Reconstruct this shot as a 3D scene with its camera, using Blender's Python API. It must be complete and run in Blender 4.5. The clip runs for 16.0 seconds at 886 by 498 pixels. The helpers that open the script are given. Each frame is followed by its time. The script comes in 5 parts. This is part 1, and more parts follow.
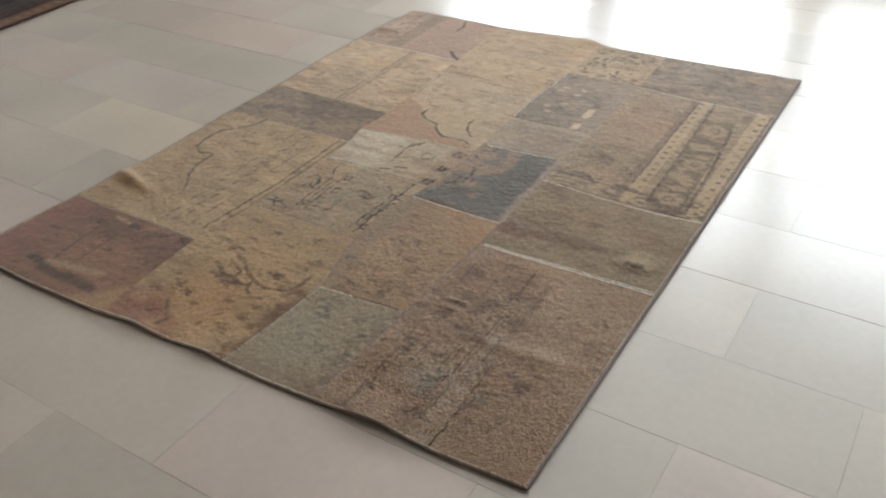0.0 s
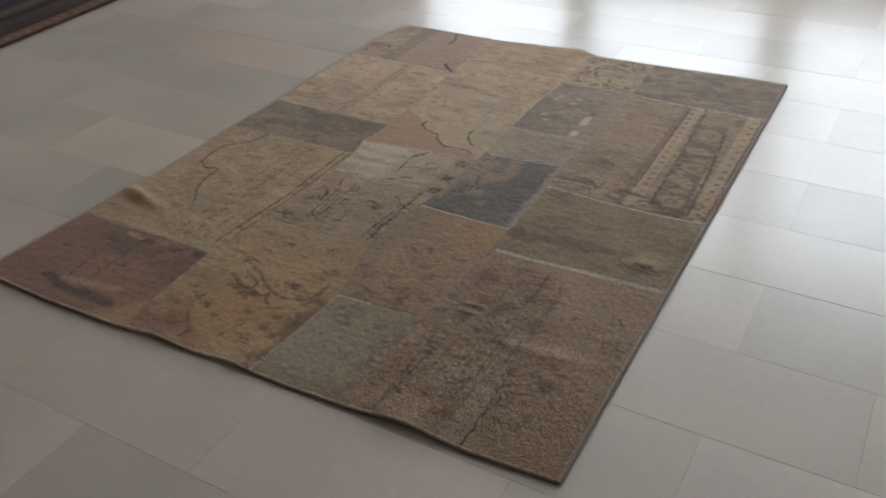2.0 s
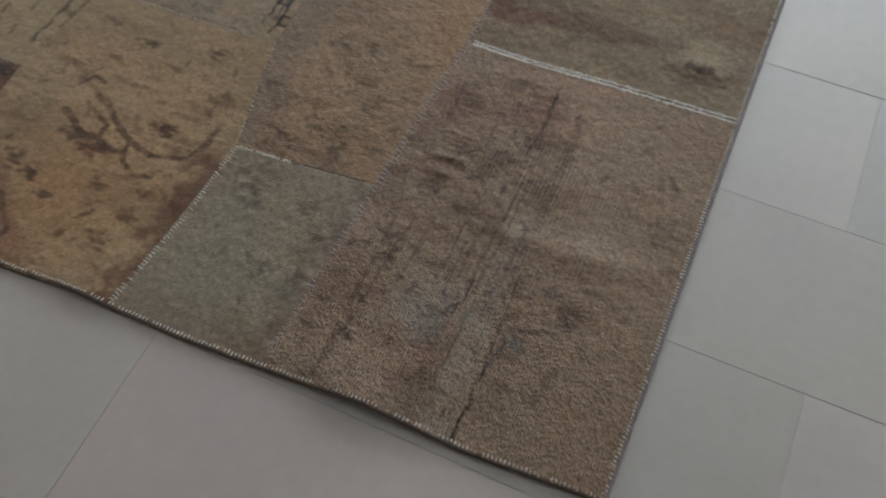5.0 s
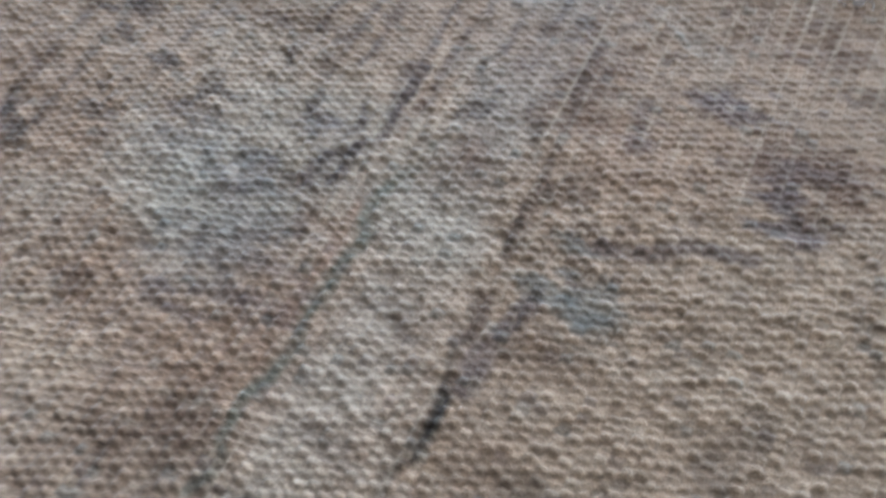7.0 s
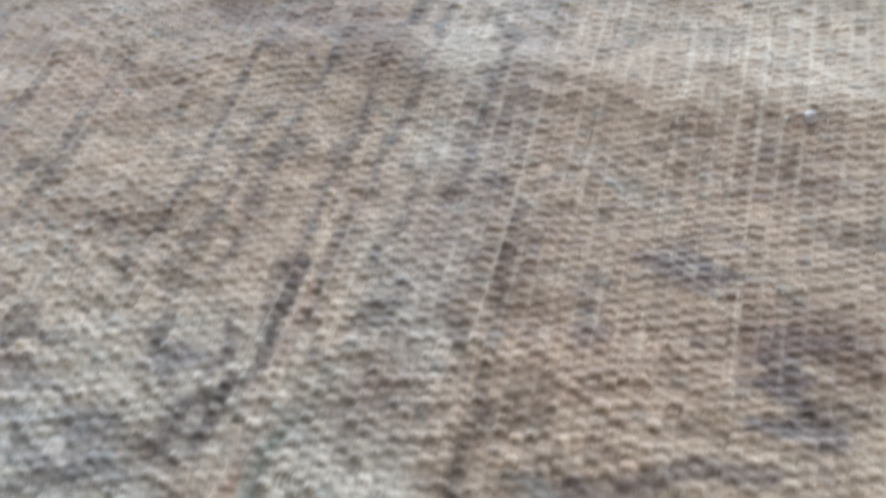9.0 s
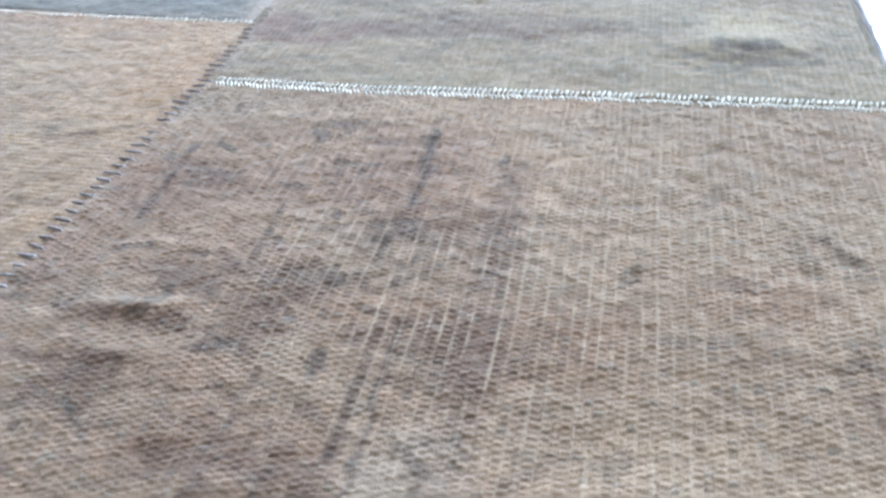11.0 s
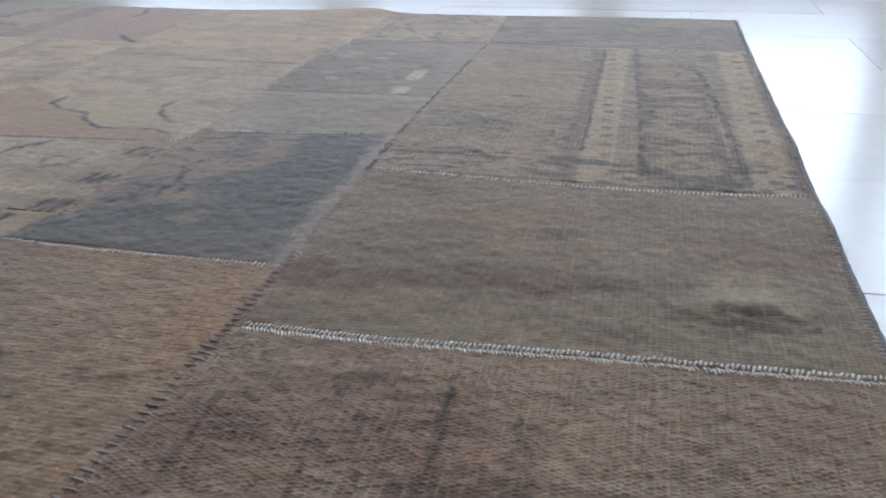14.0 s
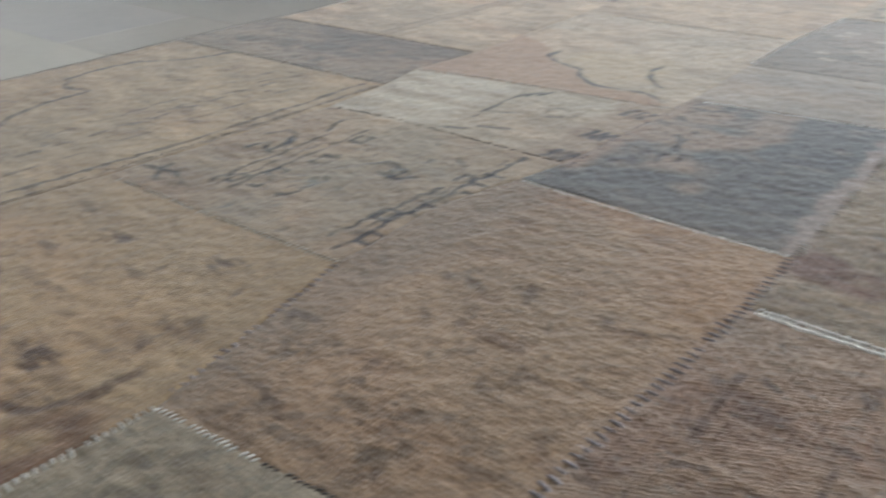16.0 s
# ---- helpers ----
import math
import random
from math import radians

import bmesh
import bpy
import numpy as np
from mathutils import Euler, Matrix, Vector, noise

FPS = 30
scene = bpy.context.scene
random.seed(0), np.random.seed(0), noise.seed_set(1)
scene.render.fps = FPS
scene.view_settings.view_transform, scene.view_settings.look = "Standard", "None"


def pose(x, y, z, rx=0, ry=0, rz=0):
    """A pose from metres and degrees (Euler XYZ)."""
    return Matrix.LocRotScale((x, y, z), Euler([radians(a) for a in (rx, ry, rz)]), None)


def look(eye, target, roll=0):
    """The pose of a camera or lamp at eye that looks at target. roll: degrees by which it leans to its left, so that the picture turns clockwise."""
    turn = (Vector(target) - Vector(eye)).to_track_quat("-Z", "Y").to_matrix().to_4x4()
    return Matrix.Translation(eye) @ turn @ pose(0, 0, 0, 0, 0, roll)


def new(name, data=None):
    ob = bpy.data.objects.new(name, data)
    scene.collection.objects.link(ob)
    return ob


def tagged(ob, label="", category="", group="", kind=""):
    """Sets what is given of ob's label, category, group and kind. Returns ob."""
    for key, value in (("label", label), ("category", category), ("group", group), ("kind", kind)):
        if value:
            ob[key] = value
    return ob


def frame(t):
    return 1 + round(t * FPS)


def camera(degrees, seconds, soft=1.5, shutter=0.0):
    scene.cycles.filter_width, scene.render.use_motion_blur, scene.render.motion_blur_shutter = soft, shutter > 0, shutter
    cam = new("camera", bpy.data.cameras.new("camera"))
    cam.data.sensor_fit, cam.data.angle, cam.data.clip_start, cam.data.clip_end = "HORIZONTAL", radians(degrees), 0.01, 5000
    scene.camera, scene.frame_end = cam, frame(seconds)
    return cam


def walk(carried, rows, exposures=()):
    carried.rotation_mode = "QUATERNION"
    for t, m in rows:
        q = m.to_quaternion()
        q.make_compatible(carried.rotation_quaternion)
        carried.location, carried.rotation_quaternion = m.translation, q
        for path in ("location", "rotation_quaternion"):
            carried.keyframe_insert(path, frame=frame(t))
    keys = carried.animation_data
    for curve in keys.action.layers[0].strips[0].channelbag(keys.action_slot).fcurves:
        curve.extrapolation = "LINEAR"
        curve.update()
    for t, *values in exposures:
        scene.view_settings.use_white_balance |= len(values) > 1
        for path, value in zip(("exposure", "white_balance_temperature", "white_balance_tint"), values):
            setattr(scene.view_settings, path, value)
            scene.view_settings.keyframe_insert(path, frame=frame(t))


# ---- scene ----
# ---------------------------------------------------------------- camera and walk
cam = camera(54.4, 16.0, soft=2.0, shutter=0.45)
PATH = [
    (0, (2.197, -1.008, 1.3715), (1.291, 0.359, 0.2255), -2.5),
    (0.5, (2.185, -1.056, 1.3835), (1.311, 0.342, 0.2515), -3),
    (1, (2.128, -1.096, 1.3825), (1.266, 0.306, 0.2465), -2.8),
    (1.5, (2.122, -1.108, 1.3825), (1.264, 0.302, 0.2545), -2.4),
    (2, (2.125, -1.112, 1.3865), (1.268, 0.305, 0.2655), -2.7),
    (2.5, (2.122, -1.116, 1.3895), (1.267, 0.306, 0.2735), -2.6),
    (3, (2.101, -1.123, 1.3835), (1.254, 0.302, 0.2655), -2.3),
    (3.5, (2.022, -1.113, 1.3575), (1.256, 0.283, 0.1465), -2.5),
    (3.7, (1.981, -1.061, 1.3355), (1.295, 0.315, 0.0565), -1.4),
    (5.8, (1.5252, -0.0513, 0.8364), (1.133, 0.6445, -0.9972), -3.6),
    (6, (1.5535, -0.0367, 0.6326), (1.0609, 0.6746, -1.1705), -6.7),
    (6.5, (1.52, 0.021, 0.3695), (0.953, 0.84, -1.3645), -7.8),
    (7, (1.541, 0.038, 0.2875), (0.966, 0.836, -1.4535), -10.2),
    (7.5, (1.52, 0.07, 0.2405), (1.108, 0.806, -1.5735), -7.8),
    (8, (1.5, 0.085, 0.2185), (1.112, 0.839, -1.5935), -7.8),
    (8.5, (1.502, 0.094, 0.2265), (1.082, 0.975, -1.5185), -8),
    (9, (1.503, 0.109, 0.2415), (1.095, 1.161, -1.4105), -6),
    (9.5, (1.507, 0.121, 0.2545), (1.105, 1.343, -1.2775), -6.1),
    (10, (1.51, 0.136, 0.2735), (1.153, 1.46, -1.1825), -4.6),
    (10.2, (1.514, 0.143, 0.2805), (1.152, 1.514, -1.1295), -4.7),
    (12.3, (1.51, 0.131, 0.3265), (1.132, 1.836, -0.6495), -1.5),
    (12.5, (1.51, 0.13, 0.3315), (1.133, 1.845, -0.6255), -1.3),
    (13, (1.505, 0.133, 0.3415), (1.119, 1.875, -0.5625), -0.8),
    (13.5, (1.504, 0.136, 0.3485), (1.096, 1.898, -0.5065), -0.9),
    (14, (1.504, 0.139, 0.3505), (1.088, 1.912, -0.4775), -0.9),
    (14.5, (1.492, 0.134, 0.3585), (1.011, 1.897, -0.4545), -1.2),
    (15, (1.465, 0.112, 0.3685), (0.76, 1.8, -0.4415), -1.5),
    (15.5, (1.438, 0.1, 0.3705), (0.497, 1.655, -0.4635), -1.7),
    (16, (1.403, 0.073, 0.3745), (0.244, 1.433, -0.5245), -1.4),
]
EXPOSURES = [(0.0, -0.46, 7050, 17), (0.5, -0.76, 7000, 17.5), (1.5, -1.15, 6930, 18.5), (3.5, -1.18, 6930, 18.5), (6.0, -0.18, 5530, 11), (6.5, 0.28, 5330, 10.5), (8.0, 0.46, 5340, 10), (9.0, 0.78, 5360, 8.5), (9.5, 0.9, 5230, 8.5),
             (10.0, 0.86, 5220, 8.5), (12.5, 0.12, 5870, 15), (13.5, -0.37, 5930, 17), (14.5, -1.1, 5980, 18), (16.0, -0.42, 6150, 14)]
walk(cam, [(t, look(eye, target, roll)) for t, eye, target, roll in PATH], EXPOSURES)

# ---------------------------------------------------------------- world and light
ROOM_X0, ROOM_X1, ROOM_Y0, ROOM_Y1, ROOM_H = -4.3, 5.2, -3.7, 4.4, 2.9
SILL, HEAD = 0.46, 2.55
WINDOWS = [(-1.35, -0.09), (-0.01, 1.25), (1.33, 2.59), (2.67, 3.93)]

world = bpy.data.worlds.new("overcast_sky")
scene.world = world
world.use_nodes = True
wn = world.node_tree
sky = wn.nodes.new("ShaderNodeTexSky")
sky.sky_type, sky.sun_disc = "NISHITA", False
sky.sun_elevation, sky.sun_rotation = radians(48), radians(200)
wn.links.new(sky.outputs[0], wn.nodes["Background"].inputs[0])
wn.nodes["Background"].inputs[1].default_value = 0.12

sun = new("sun", bpy.data.lights.new("sun", "SUN"))
sun.data.energy, sun.data.angle, sun.data.color = 2.0, radians(4), (1.0, 0.96, 0.9)
sun.matrix_world = look((0.0, -6.0, 8.0), (1.6, 0.0, 0.0))

SKYLIGHT = 66.0
for wx0, wx1 in WINDOWS:
    lamp = new("window_light", bpy.data.lights.new("window_light", "AREA"))
    lamp.data.shape, lamp.data.size, lamp.data.size_y = "RECTANGLE", wx1 - wx0 - 0.12, HEAD - SILL - 0.12
    lamp.data.energy, lamp.data.color = SKYLIGHT * 1.04, (0.75, 0.91, 1.0)
    lamp.matrix_world = look(((wx0 + wx1) / 2, ROOM_Y1 + 0.16, (SILL + HEAD) / 2), ((wx0 + wx1) / 2, 0.0, (SILL + HEAD) / 2))


# ---------------------------------------------------------------- small helpers
def part(name, mesh, material, parent, label=""):
    """Links a mesh as one object under a thing or a part."""
    ob = new(name, mesh)
    if material and not mesh.materials:
        mesh.materials.append(material)
    ob.parent = parent
    if parent is not None:
        ob.matrix_parent_inverse = parent.matrix_world.inverted()
    return tagged(ob, label)


def mesh_of(name, verts, faces, smooth=True):
    me = bpy.data.meshes.new(name)
    me.from_pydata([tuple(v) for v in verts], [], [tuple(f) for f in faces])
    me.update()
    if smooth:
        me.polygons.foreach_set("use_smooth", [True] * len(me.polygons))
    return me


def box_mesh(name, lo, hi, bevel=0.0, segments=2):
    bm = bmesh.new()
    bmesh.ops.create_cube(bm, size=1.0)
    for v in bm.verts:
        v.co = [lo[i] + (v.co[i] + 0.5) * (hi[i] - lo[i]) for i in range(3)]
    if bevel:
        bmesh.ops.bevel(bm, geom=bm.edges[:], offset=bevel, segments=segments, affect="EDGES", profile=0.5)
    me = bpy.data.meshes.new(name)
    bm.to_mesh(me)
    bm.free()
    return me


def grid_mesh(name, X, Y, Z, smooth=True):
    """A sheet through rows and columns of points."""
    n, m = X.shape
    me = bpy.data.meshes.new(name)
    idx = np.arange(n * m, dtype=np.int32).reshape(n, m)
    quads = np.stack([idx[:-1, :-1], idx[:-1, 1:], idx[1:, 1:], idx[1:, :-1]], -1).reshape(-1, 4)
    k = len(quads)
    me.vertices.add(n * m)
    me.vertices.foreach_set("co", np.stack([X, Y, Z], -1).astype(np.float32).ravel())
    me.loops.add(4 * k)
    me.loops.foreach_set("vertex_index", quads.ravel())
    me.polygons.add(k)
    me.polygons.foreach_set("loop_start", np.arange(0, 4 * k, 4, dtype=np.int32))
    me.polygons.foreach_set("use_smooth", np.full(k, smooth))
    me.update(calc_edges=True)
    return me


def colour_points(me, rgb):
    attr = me.color_attributes.new("pile", "FLOAT_COLOR", "POINT")
    flat = np.concatenate([rgb.reshape(-1, 3), np.ones((rgb.size // 3, 1))], 1)
    attr.data.foreach_set("color", flat.astype(np.float32).ravel())


def lin(r, g, b, k=1.0):
    """Linear colour from eight-bit values."""
    return np.array([k * (((c / 255 + 0.055) / 1.055) ** 2.4) for c in (r, g, b)])


def hashed(i, j, seed=0):
    """Repeatable random numbers 0..1 for whole-number cells."""
    a = (i.astype(np.int64) * 374761393 + j.astype(np.int64) * 668265263 + seed * 974634777) & 0xFFFFFFFF
    a = ((a ^ (a >> 13)) * 1274126177) & 0xFFFFFFFF
    a = ((a ^ (a >> 16)) * 2246822519) & 0xFFFFFFFF
    return ((a ^ (a >> 15)) & 0xFFFFFF) / float(0xFFFFFF)


def cloud(x, y, size, seed=0, octaves=2):
    """Smooth noise, about -1..1, with cells of that size (a number, or one each way)."""
    sx, sy = size if isinstance(size, tuple) else (size, size)
    out, amp, total = 0.0, 1.0, 0.0
    for o in range(octaves):
        u, v = np.asarray(x) / sx * 2 ** o + 100.0, np.asarray(y) / sy * 2 ** o + 100.0
        i, j = np.floor(u), np.floor(v)
        a, b = u - i, v - j
        a, b = a * a * (3 - 2 * a), b * b * (3 - 2 * b)
        s = seed * 7 + o
        n = ((1 - a) * (1 - b) * hashed(i, j, s) + a * (1 - b) * hashed(i + 1, j, s)
             + (1 - a) * b * hashed(i, j + 1, s) + a * b * hashed(i + 1, j + 1, s))
        out = out + amp * (2 * n - 1)
        total += amp
        amp *= 0.5
    return out / total * 1.5


def near_line(x, y, pts):
    """Distance from each point to a broken line."""
    best = np.full(np.shape(x), 9.0)
    for (ax, ay), (bx, by) in zip(pts[:-1], pts[1:]):
        dx, dy = bx - ax, by - ay
        k = np.clip(((x - ax) * dx + (y - ay) * dy) / (dx * dx + dy * dy + 1e-12), 0, 1)
        best = np.minimum(best, np.hypot(x - ax - k * dx, y - ay - k * dy))
    return best


def step(d, width, soft=0.003):
    """1 inside the width, 0 outside, with a soft rim."""
    return np.clip((width - d) / soft + 0.5, 0, 1)


# ---------------------------------------------------------------- materials
def material(name):
    mat = bpy.data.materials.new(name)
    mat.use_nodes = True
    nt = mat.node_tree
    return mat, nt, nt.nodes["Principled BSDF"]


def node(nt, kind, **values):
    n = nt.nodes.new(kind)
    for key, value in values.items():
        n.inputs[key.replace("_", " ")].default_value = value
    return n


def noise_node(nt, coord, scale, detail=4.0, rough=0.6):
    n = node(nt, "ShaderNodeTexNoise", Scale=scale, Detail=detail, Roughness=rough)
    nt.links.new(coord, n.inputs["Vector"])
    return n.outputs["Fac"]


def ramp(nt, fac, stops):
    r = nt.nodes.new("ShaderNodeValToRGB")
    els = r.color_ramp.elements
    els[0].position, els[0].color = stops[0][0], (*stops[0][1], 1.0)
    els[1].position, els[1].color = stops[-1][0], (*stops[-1][1], 1.0)
    for p, c in stops[1:-1]:
        els.new(p).color = (*c, 1.0)
    nt.links.new(fac, r.inputs[0])
    return r.outputs[0]


def mixed(nt, a, b, fac, how="MIX"):
    m = nt.nodes.new("ShaderNodeMix")
    m.data_type, m.blend_type = "RGBA", how
    for sock, val in ((m.inputs[6], a), (m.inputs[7], b), (m.inputs[0], fac)):
        if hasattr(val, "is_output"):
            nt.links.new(val, sock)
        else:
            sock.default_value = val if not isinstance(val, tuple) or len(val) == 4 else (*val, 1.0)
    return m.outputs[2]


def math_node(nt, op, a, b=0.0):
    m = nt.nodes.new("ShaderNodeMath")
    m.operation = op
    for sock, val in zip(m.inputs, (a, b)):
        if hasattr(val, "is_output"):
            nt.links.new(val, sock)
        else:
            sock.default_value = val
    return m.outputs[0]


def bump(nt, bsdf, height, strength, distance):
    b = node(nt, "ShaderNodeBump", Strength=strength, Distance=distance)
    nt.links.new(height, b.inputs["Height"])
    nt.links.new(b.outputs[0], bsdf.inputs["Normal"])


def wool(name, weave):
    """Worn wool: dyed colour by knot, loose fibre over it; weave: depth of the knots where they are not modelled."""
    mat, nt, bsdf = material(name)
    co = nt.nodes.new("ShaderNodeTexCoord").outputs["Object"]
    dye = nt.nodes.new("ShaderNodeAttribute")
    dye.attribute_name = "pile"
    fibre = noise_node(nt, co, 900.0, 3.0, 0.7)
    tuft = noise_node(nt, co, 160.0, 3.0, 0.6)
    shade = ramp(nt, fibre, [(0.25, (0.72, 0.72, 0.72)), (0.75, (1.22, 1.2, 1.18))])
    shade2 = ramp(nt, tuft, [(0.3, (0.84, 0.84, 0.84)), (0.7, (1.12, 1.11, 1.1))])
    nt.links.new(mixed(nt, mixed(nt, dye.outputs["Color"], shade, 1.0, "MULTIPLY"), shade2, 1.0, "MULTIPLY"), bsdf.inputs["Base Color"])
    bsdf.inputs["Roughness"].default_value = 0.95
    bsdf.inputs["Specular IOR Level"].default_value = 0.15
    bsdf.inputs["Sheen Weight"].default_value = 0.31 if weave else 0.34
    bsdf.inputs["Sheen Tint"].default_value = (1.0, 0.94, 0.89, 1.0)
    bsdf.inputs["Sheen Roughness"].default_value = 0.5
    height = math_node(nt, "MULTIPLY_ADD", fibre, 0.35)
    if weave:
        sep = nt.nodes.new("ShaderNodeSeparateXYZ")
        nt.links.new(co, sep.inputs[0])
        stray = math_node(nt, "MULTIPLY", noise_node(nt, co, 90.0, 2.0), 7.0)
        wx = math_node(nt, "SINE", math_node(nt, "ADD", math_node(nt, "MULTIPLY", sep.outputs[0], 2 * math.pi / 0.0047), stray))
        wy = math_node(nt, "SINE", math_node(nt, "ADD", math_node(nt, "MULTIPLY", sep.outputs[1], 2 * math.pi / 0.0047), stray))
        cell = math_node(nt, "MULTIPLY", math_node(nt, "ADD", wx, wy), 0.16)
        height = math_node(nt, "ADD", math_node(nt, "ADD", cell, math_node(nt, "MULTIPLY", fibre, 0.5)), math_node(nt, "MULTIPLY", tuft, 0.55))
        bump(nt, bsdf, height, weave, 0.0012)
    else:
        height = math_node(nt, "ADD", math_node(nt, "MULTIPLY", fibre, 1.0), math_node(nt, "MULTIPLY", tuft, 0.5))
        bump(nt, bsdf, height, 0.55, 0.0008)
    return mat


WOOL_KNOTS = wool("worn_wool_knots", 0.0)
WOOL_WEAVE = wool("worn_wool_weave", 0.42)
WOOL_DARK = wool("dark_wool_pile", 0.6)
WOOL_DARK.node_tree.nodes["Principled BSDF"].inputs["Sheen Weight"].default_value = 0.06


def thread(name, rgb, rough=0.8):
    mat, nt, bsdf = material(name)
    co = nt.nodes.new("ShaderNodeTexCoord").outputs["Object"]
    f = noise_node(nt, co, 420.0, 3.0)
    rnd = nt.nodes.new("ShaderNodeNewGeometry").outputs["Random Per Island"]
    a = ramp(nt, f, [(0.3, tuple(0.72 * c for c in rgb)), (0.7, tuple(min(1.0, 1.15 * c) for c in rgb))])
    nt.links.new(mixed(nt, a, ramp(nt, rnd, [(0.0, (0.8, 0.8, 0.8)), (1.0, (1.1, 1.1, 1.1))]), 1.0, "MULTIPLY"), bsdf.inputs["Base Color"])
    bsdf.inputs["Roughness"].default_value = rough
    bump(nt, bsdf, noise_node(nt, co, 1500.0, 2.0), 0.5, 0.0005)
    return mat


THREAD_WHITE = thread("pale_cotton_thread", (0.84, 0.75, 0.65))
THREAD_PURPLE = thread("mauve_thread", (0.31, 0.255, 0.25))
THREAD_DARK = thread("dark_thread", (0.09, 0.07, 0.055))
THREAD_TAN = thread("tan_thread", (0.52, 0.45, 0.37))
EDGE_YARN = thread("mauve_grey_yarn", (0.2, 0.155, 0.145), 0.9)
EDGE_STITCH = thread("pale_edge_thread", (0.7, 0.61, 0.51), 0.9)
BINDING = thread("binding_yarn", (0.13, 0.085, 0.06), 0.9)
JUTE = thread("jute_backing", (0.16, 0.13, 0.09), 0.95)

# honed marble: cream to grey, now and then pinkish
MARBLE, nt, bsdf = material("honed_marble")
geo = nt.nodes.new("ShaderNodeNewGeometry")
info = nt.nodes.new("ShaderNodeObjectInfo")
co = geo.outputs["Position"]
offset = nt.nodes.new("ShaderNodeVectorMath")
offset.operation = "ADD"
nt.links.new(co, offset.inputs[0])
spread = nt.nodes.new("ShaderNodeCombineXYZ")
nt.links.new(math_node(nt, "MULTIPLY", info.outputs["Random"], 37.0), spread.inputs[0])
nt.links.new(math_node(nt, "MULTIPLY", info.outputs["Random"], 11.0), spread.inputs[2])
nt.links.new(spread.outputs[0], offset.inputs[1])
co = offset.outputs[0]
tone = ramp(nt, info.outputs["Random"], [(0.0, (0.418, 0.353, 0.301)), (0.3, (0.479, 0.396, 0.338)), (0.55, (0.446, 0.370, 0.313)), (0.75, (0.398, 0.340, 0.295)), (0.9, (0.462, 0.357, 0.316)), (1.0, (0.505, 0.427, 0.370))])
patchy = ramp(nt, noise_node(nt, co, 2.6, 1.0, 0.4), [(0.1, (0.88, 0.885, 0.9)), (0.9, (1.1, 1.09, 1.06))])
speck = ramp(nt, noise_node(nt, co, 45.0, 2.0), [(0.2, (0.965, 0.965, 0.965)), (0.8, (1.035, 1.035, 1.035))])
c = mixed(nt, tone, patchy, 1.0, "MULTIPLY")
c = mixed(nt, mixed(nt, c, speck, 1.0, "MULTIPLY"), info.outputs["Color"], 1.0, "MULTIPLY")
nt.links.new(c, bsdf.inputs["Base Color"])
scuff = ramp(nt, noise_node(nt, geo.outputs["Position"], 3.0, 1.0, 0.4), [(0.2, (0.21, 0.21, 0.21)), (0.8, (0.27, 0.27, 0.27))])
nt.links.new(scuff, bsdf.inputs["Roughness"])
bump(nt, bsdf, noise_node(nt, geo.outputs["Position"], 9.0, 2.0), 0.05, 0.003)
bsdf.inputs["Specular IOR Level"].default_value = 0.9
bsdf.inputs["Coat Weight"].default_value = 0.45
bsdf.inputs["Coat Roughness"].default_value = 0.22
bsdf.inputs["Coat IOR"].default_value = 1.6


def plain(name, rgb, rough, scale=6.0, depth=0.1, metal=0.0):
    mat, nt, bsdf = material(name)
    co = nt.nodes.new("ShaderNodeTexCoord").outputs["Object"]
    f = noise_node(nt, co, scale, 5.0)
    nt.links.new(ramp(nt, f, [(0.3, tuple(0.9 * c for c in rgb)), (0.7, tuple(min(1.0, 1.06 * c) for c in rgb))]), bsdf.inputs["Base Color"])
    bsdf.inputs["Roughness"].default_value = rough
    bsdf.inputs["Metallic"].default_value = metal
    bump(nt, bsdf, noise_node(nt, co, scale * 20, 3.0), depth, 0.002)
    return mat


GROUT = plain("grey_grout", (0.33, 0.295, 0.255), 0.9, 30.0)
PLASTER = plain("cream_plaster", (0.72, 0.68, 0.62), 0.9)
CEILING = plain("white_ceiling_paint", (0.78, 0.77, 0.74), 0.95)
TIMBER = plain("brown_timber", (0.21, 0.115, 0.06), 0.45, 14.0)
FRAME = plain("white_window_frame", (0.75, 0.76, 0.76), 0.4)
SKIRT = plain("stone_skirting", (0.42, 0.38, 0.33), 0.4)
GLASS, nt, bsdf = material("clear_glass")
bsdf.inputs["Transmission Weight"].default_value = 1.0
bsdf.inputs["Roughness"].default_value = 0.0
bsdf.inputs["IOR"].default_value = 1.45

# ---------------------------------------------------------------- the room
floor = tagged(part("floor", box_mesh("floor", (ROOM_X0, ROOM_Y0, -0.12), (ROOM_X1, ROOM_Y1, -0.0013)), GROUT, None), "cream and grey marble floor laid in staggered rows", "floor", kind="structure")


def wall(name, lo, hi, label):
    return tagged(part(name, box_mesh(name, lo, hi), PLASTER, None), label, "wall", kind="structure")


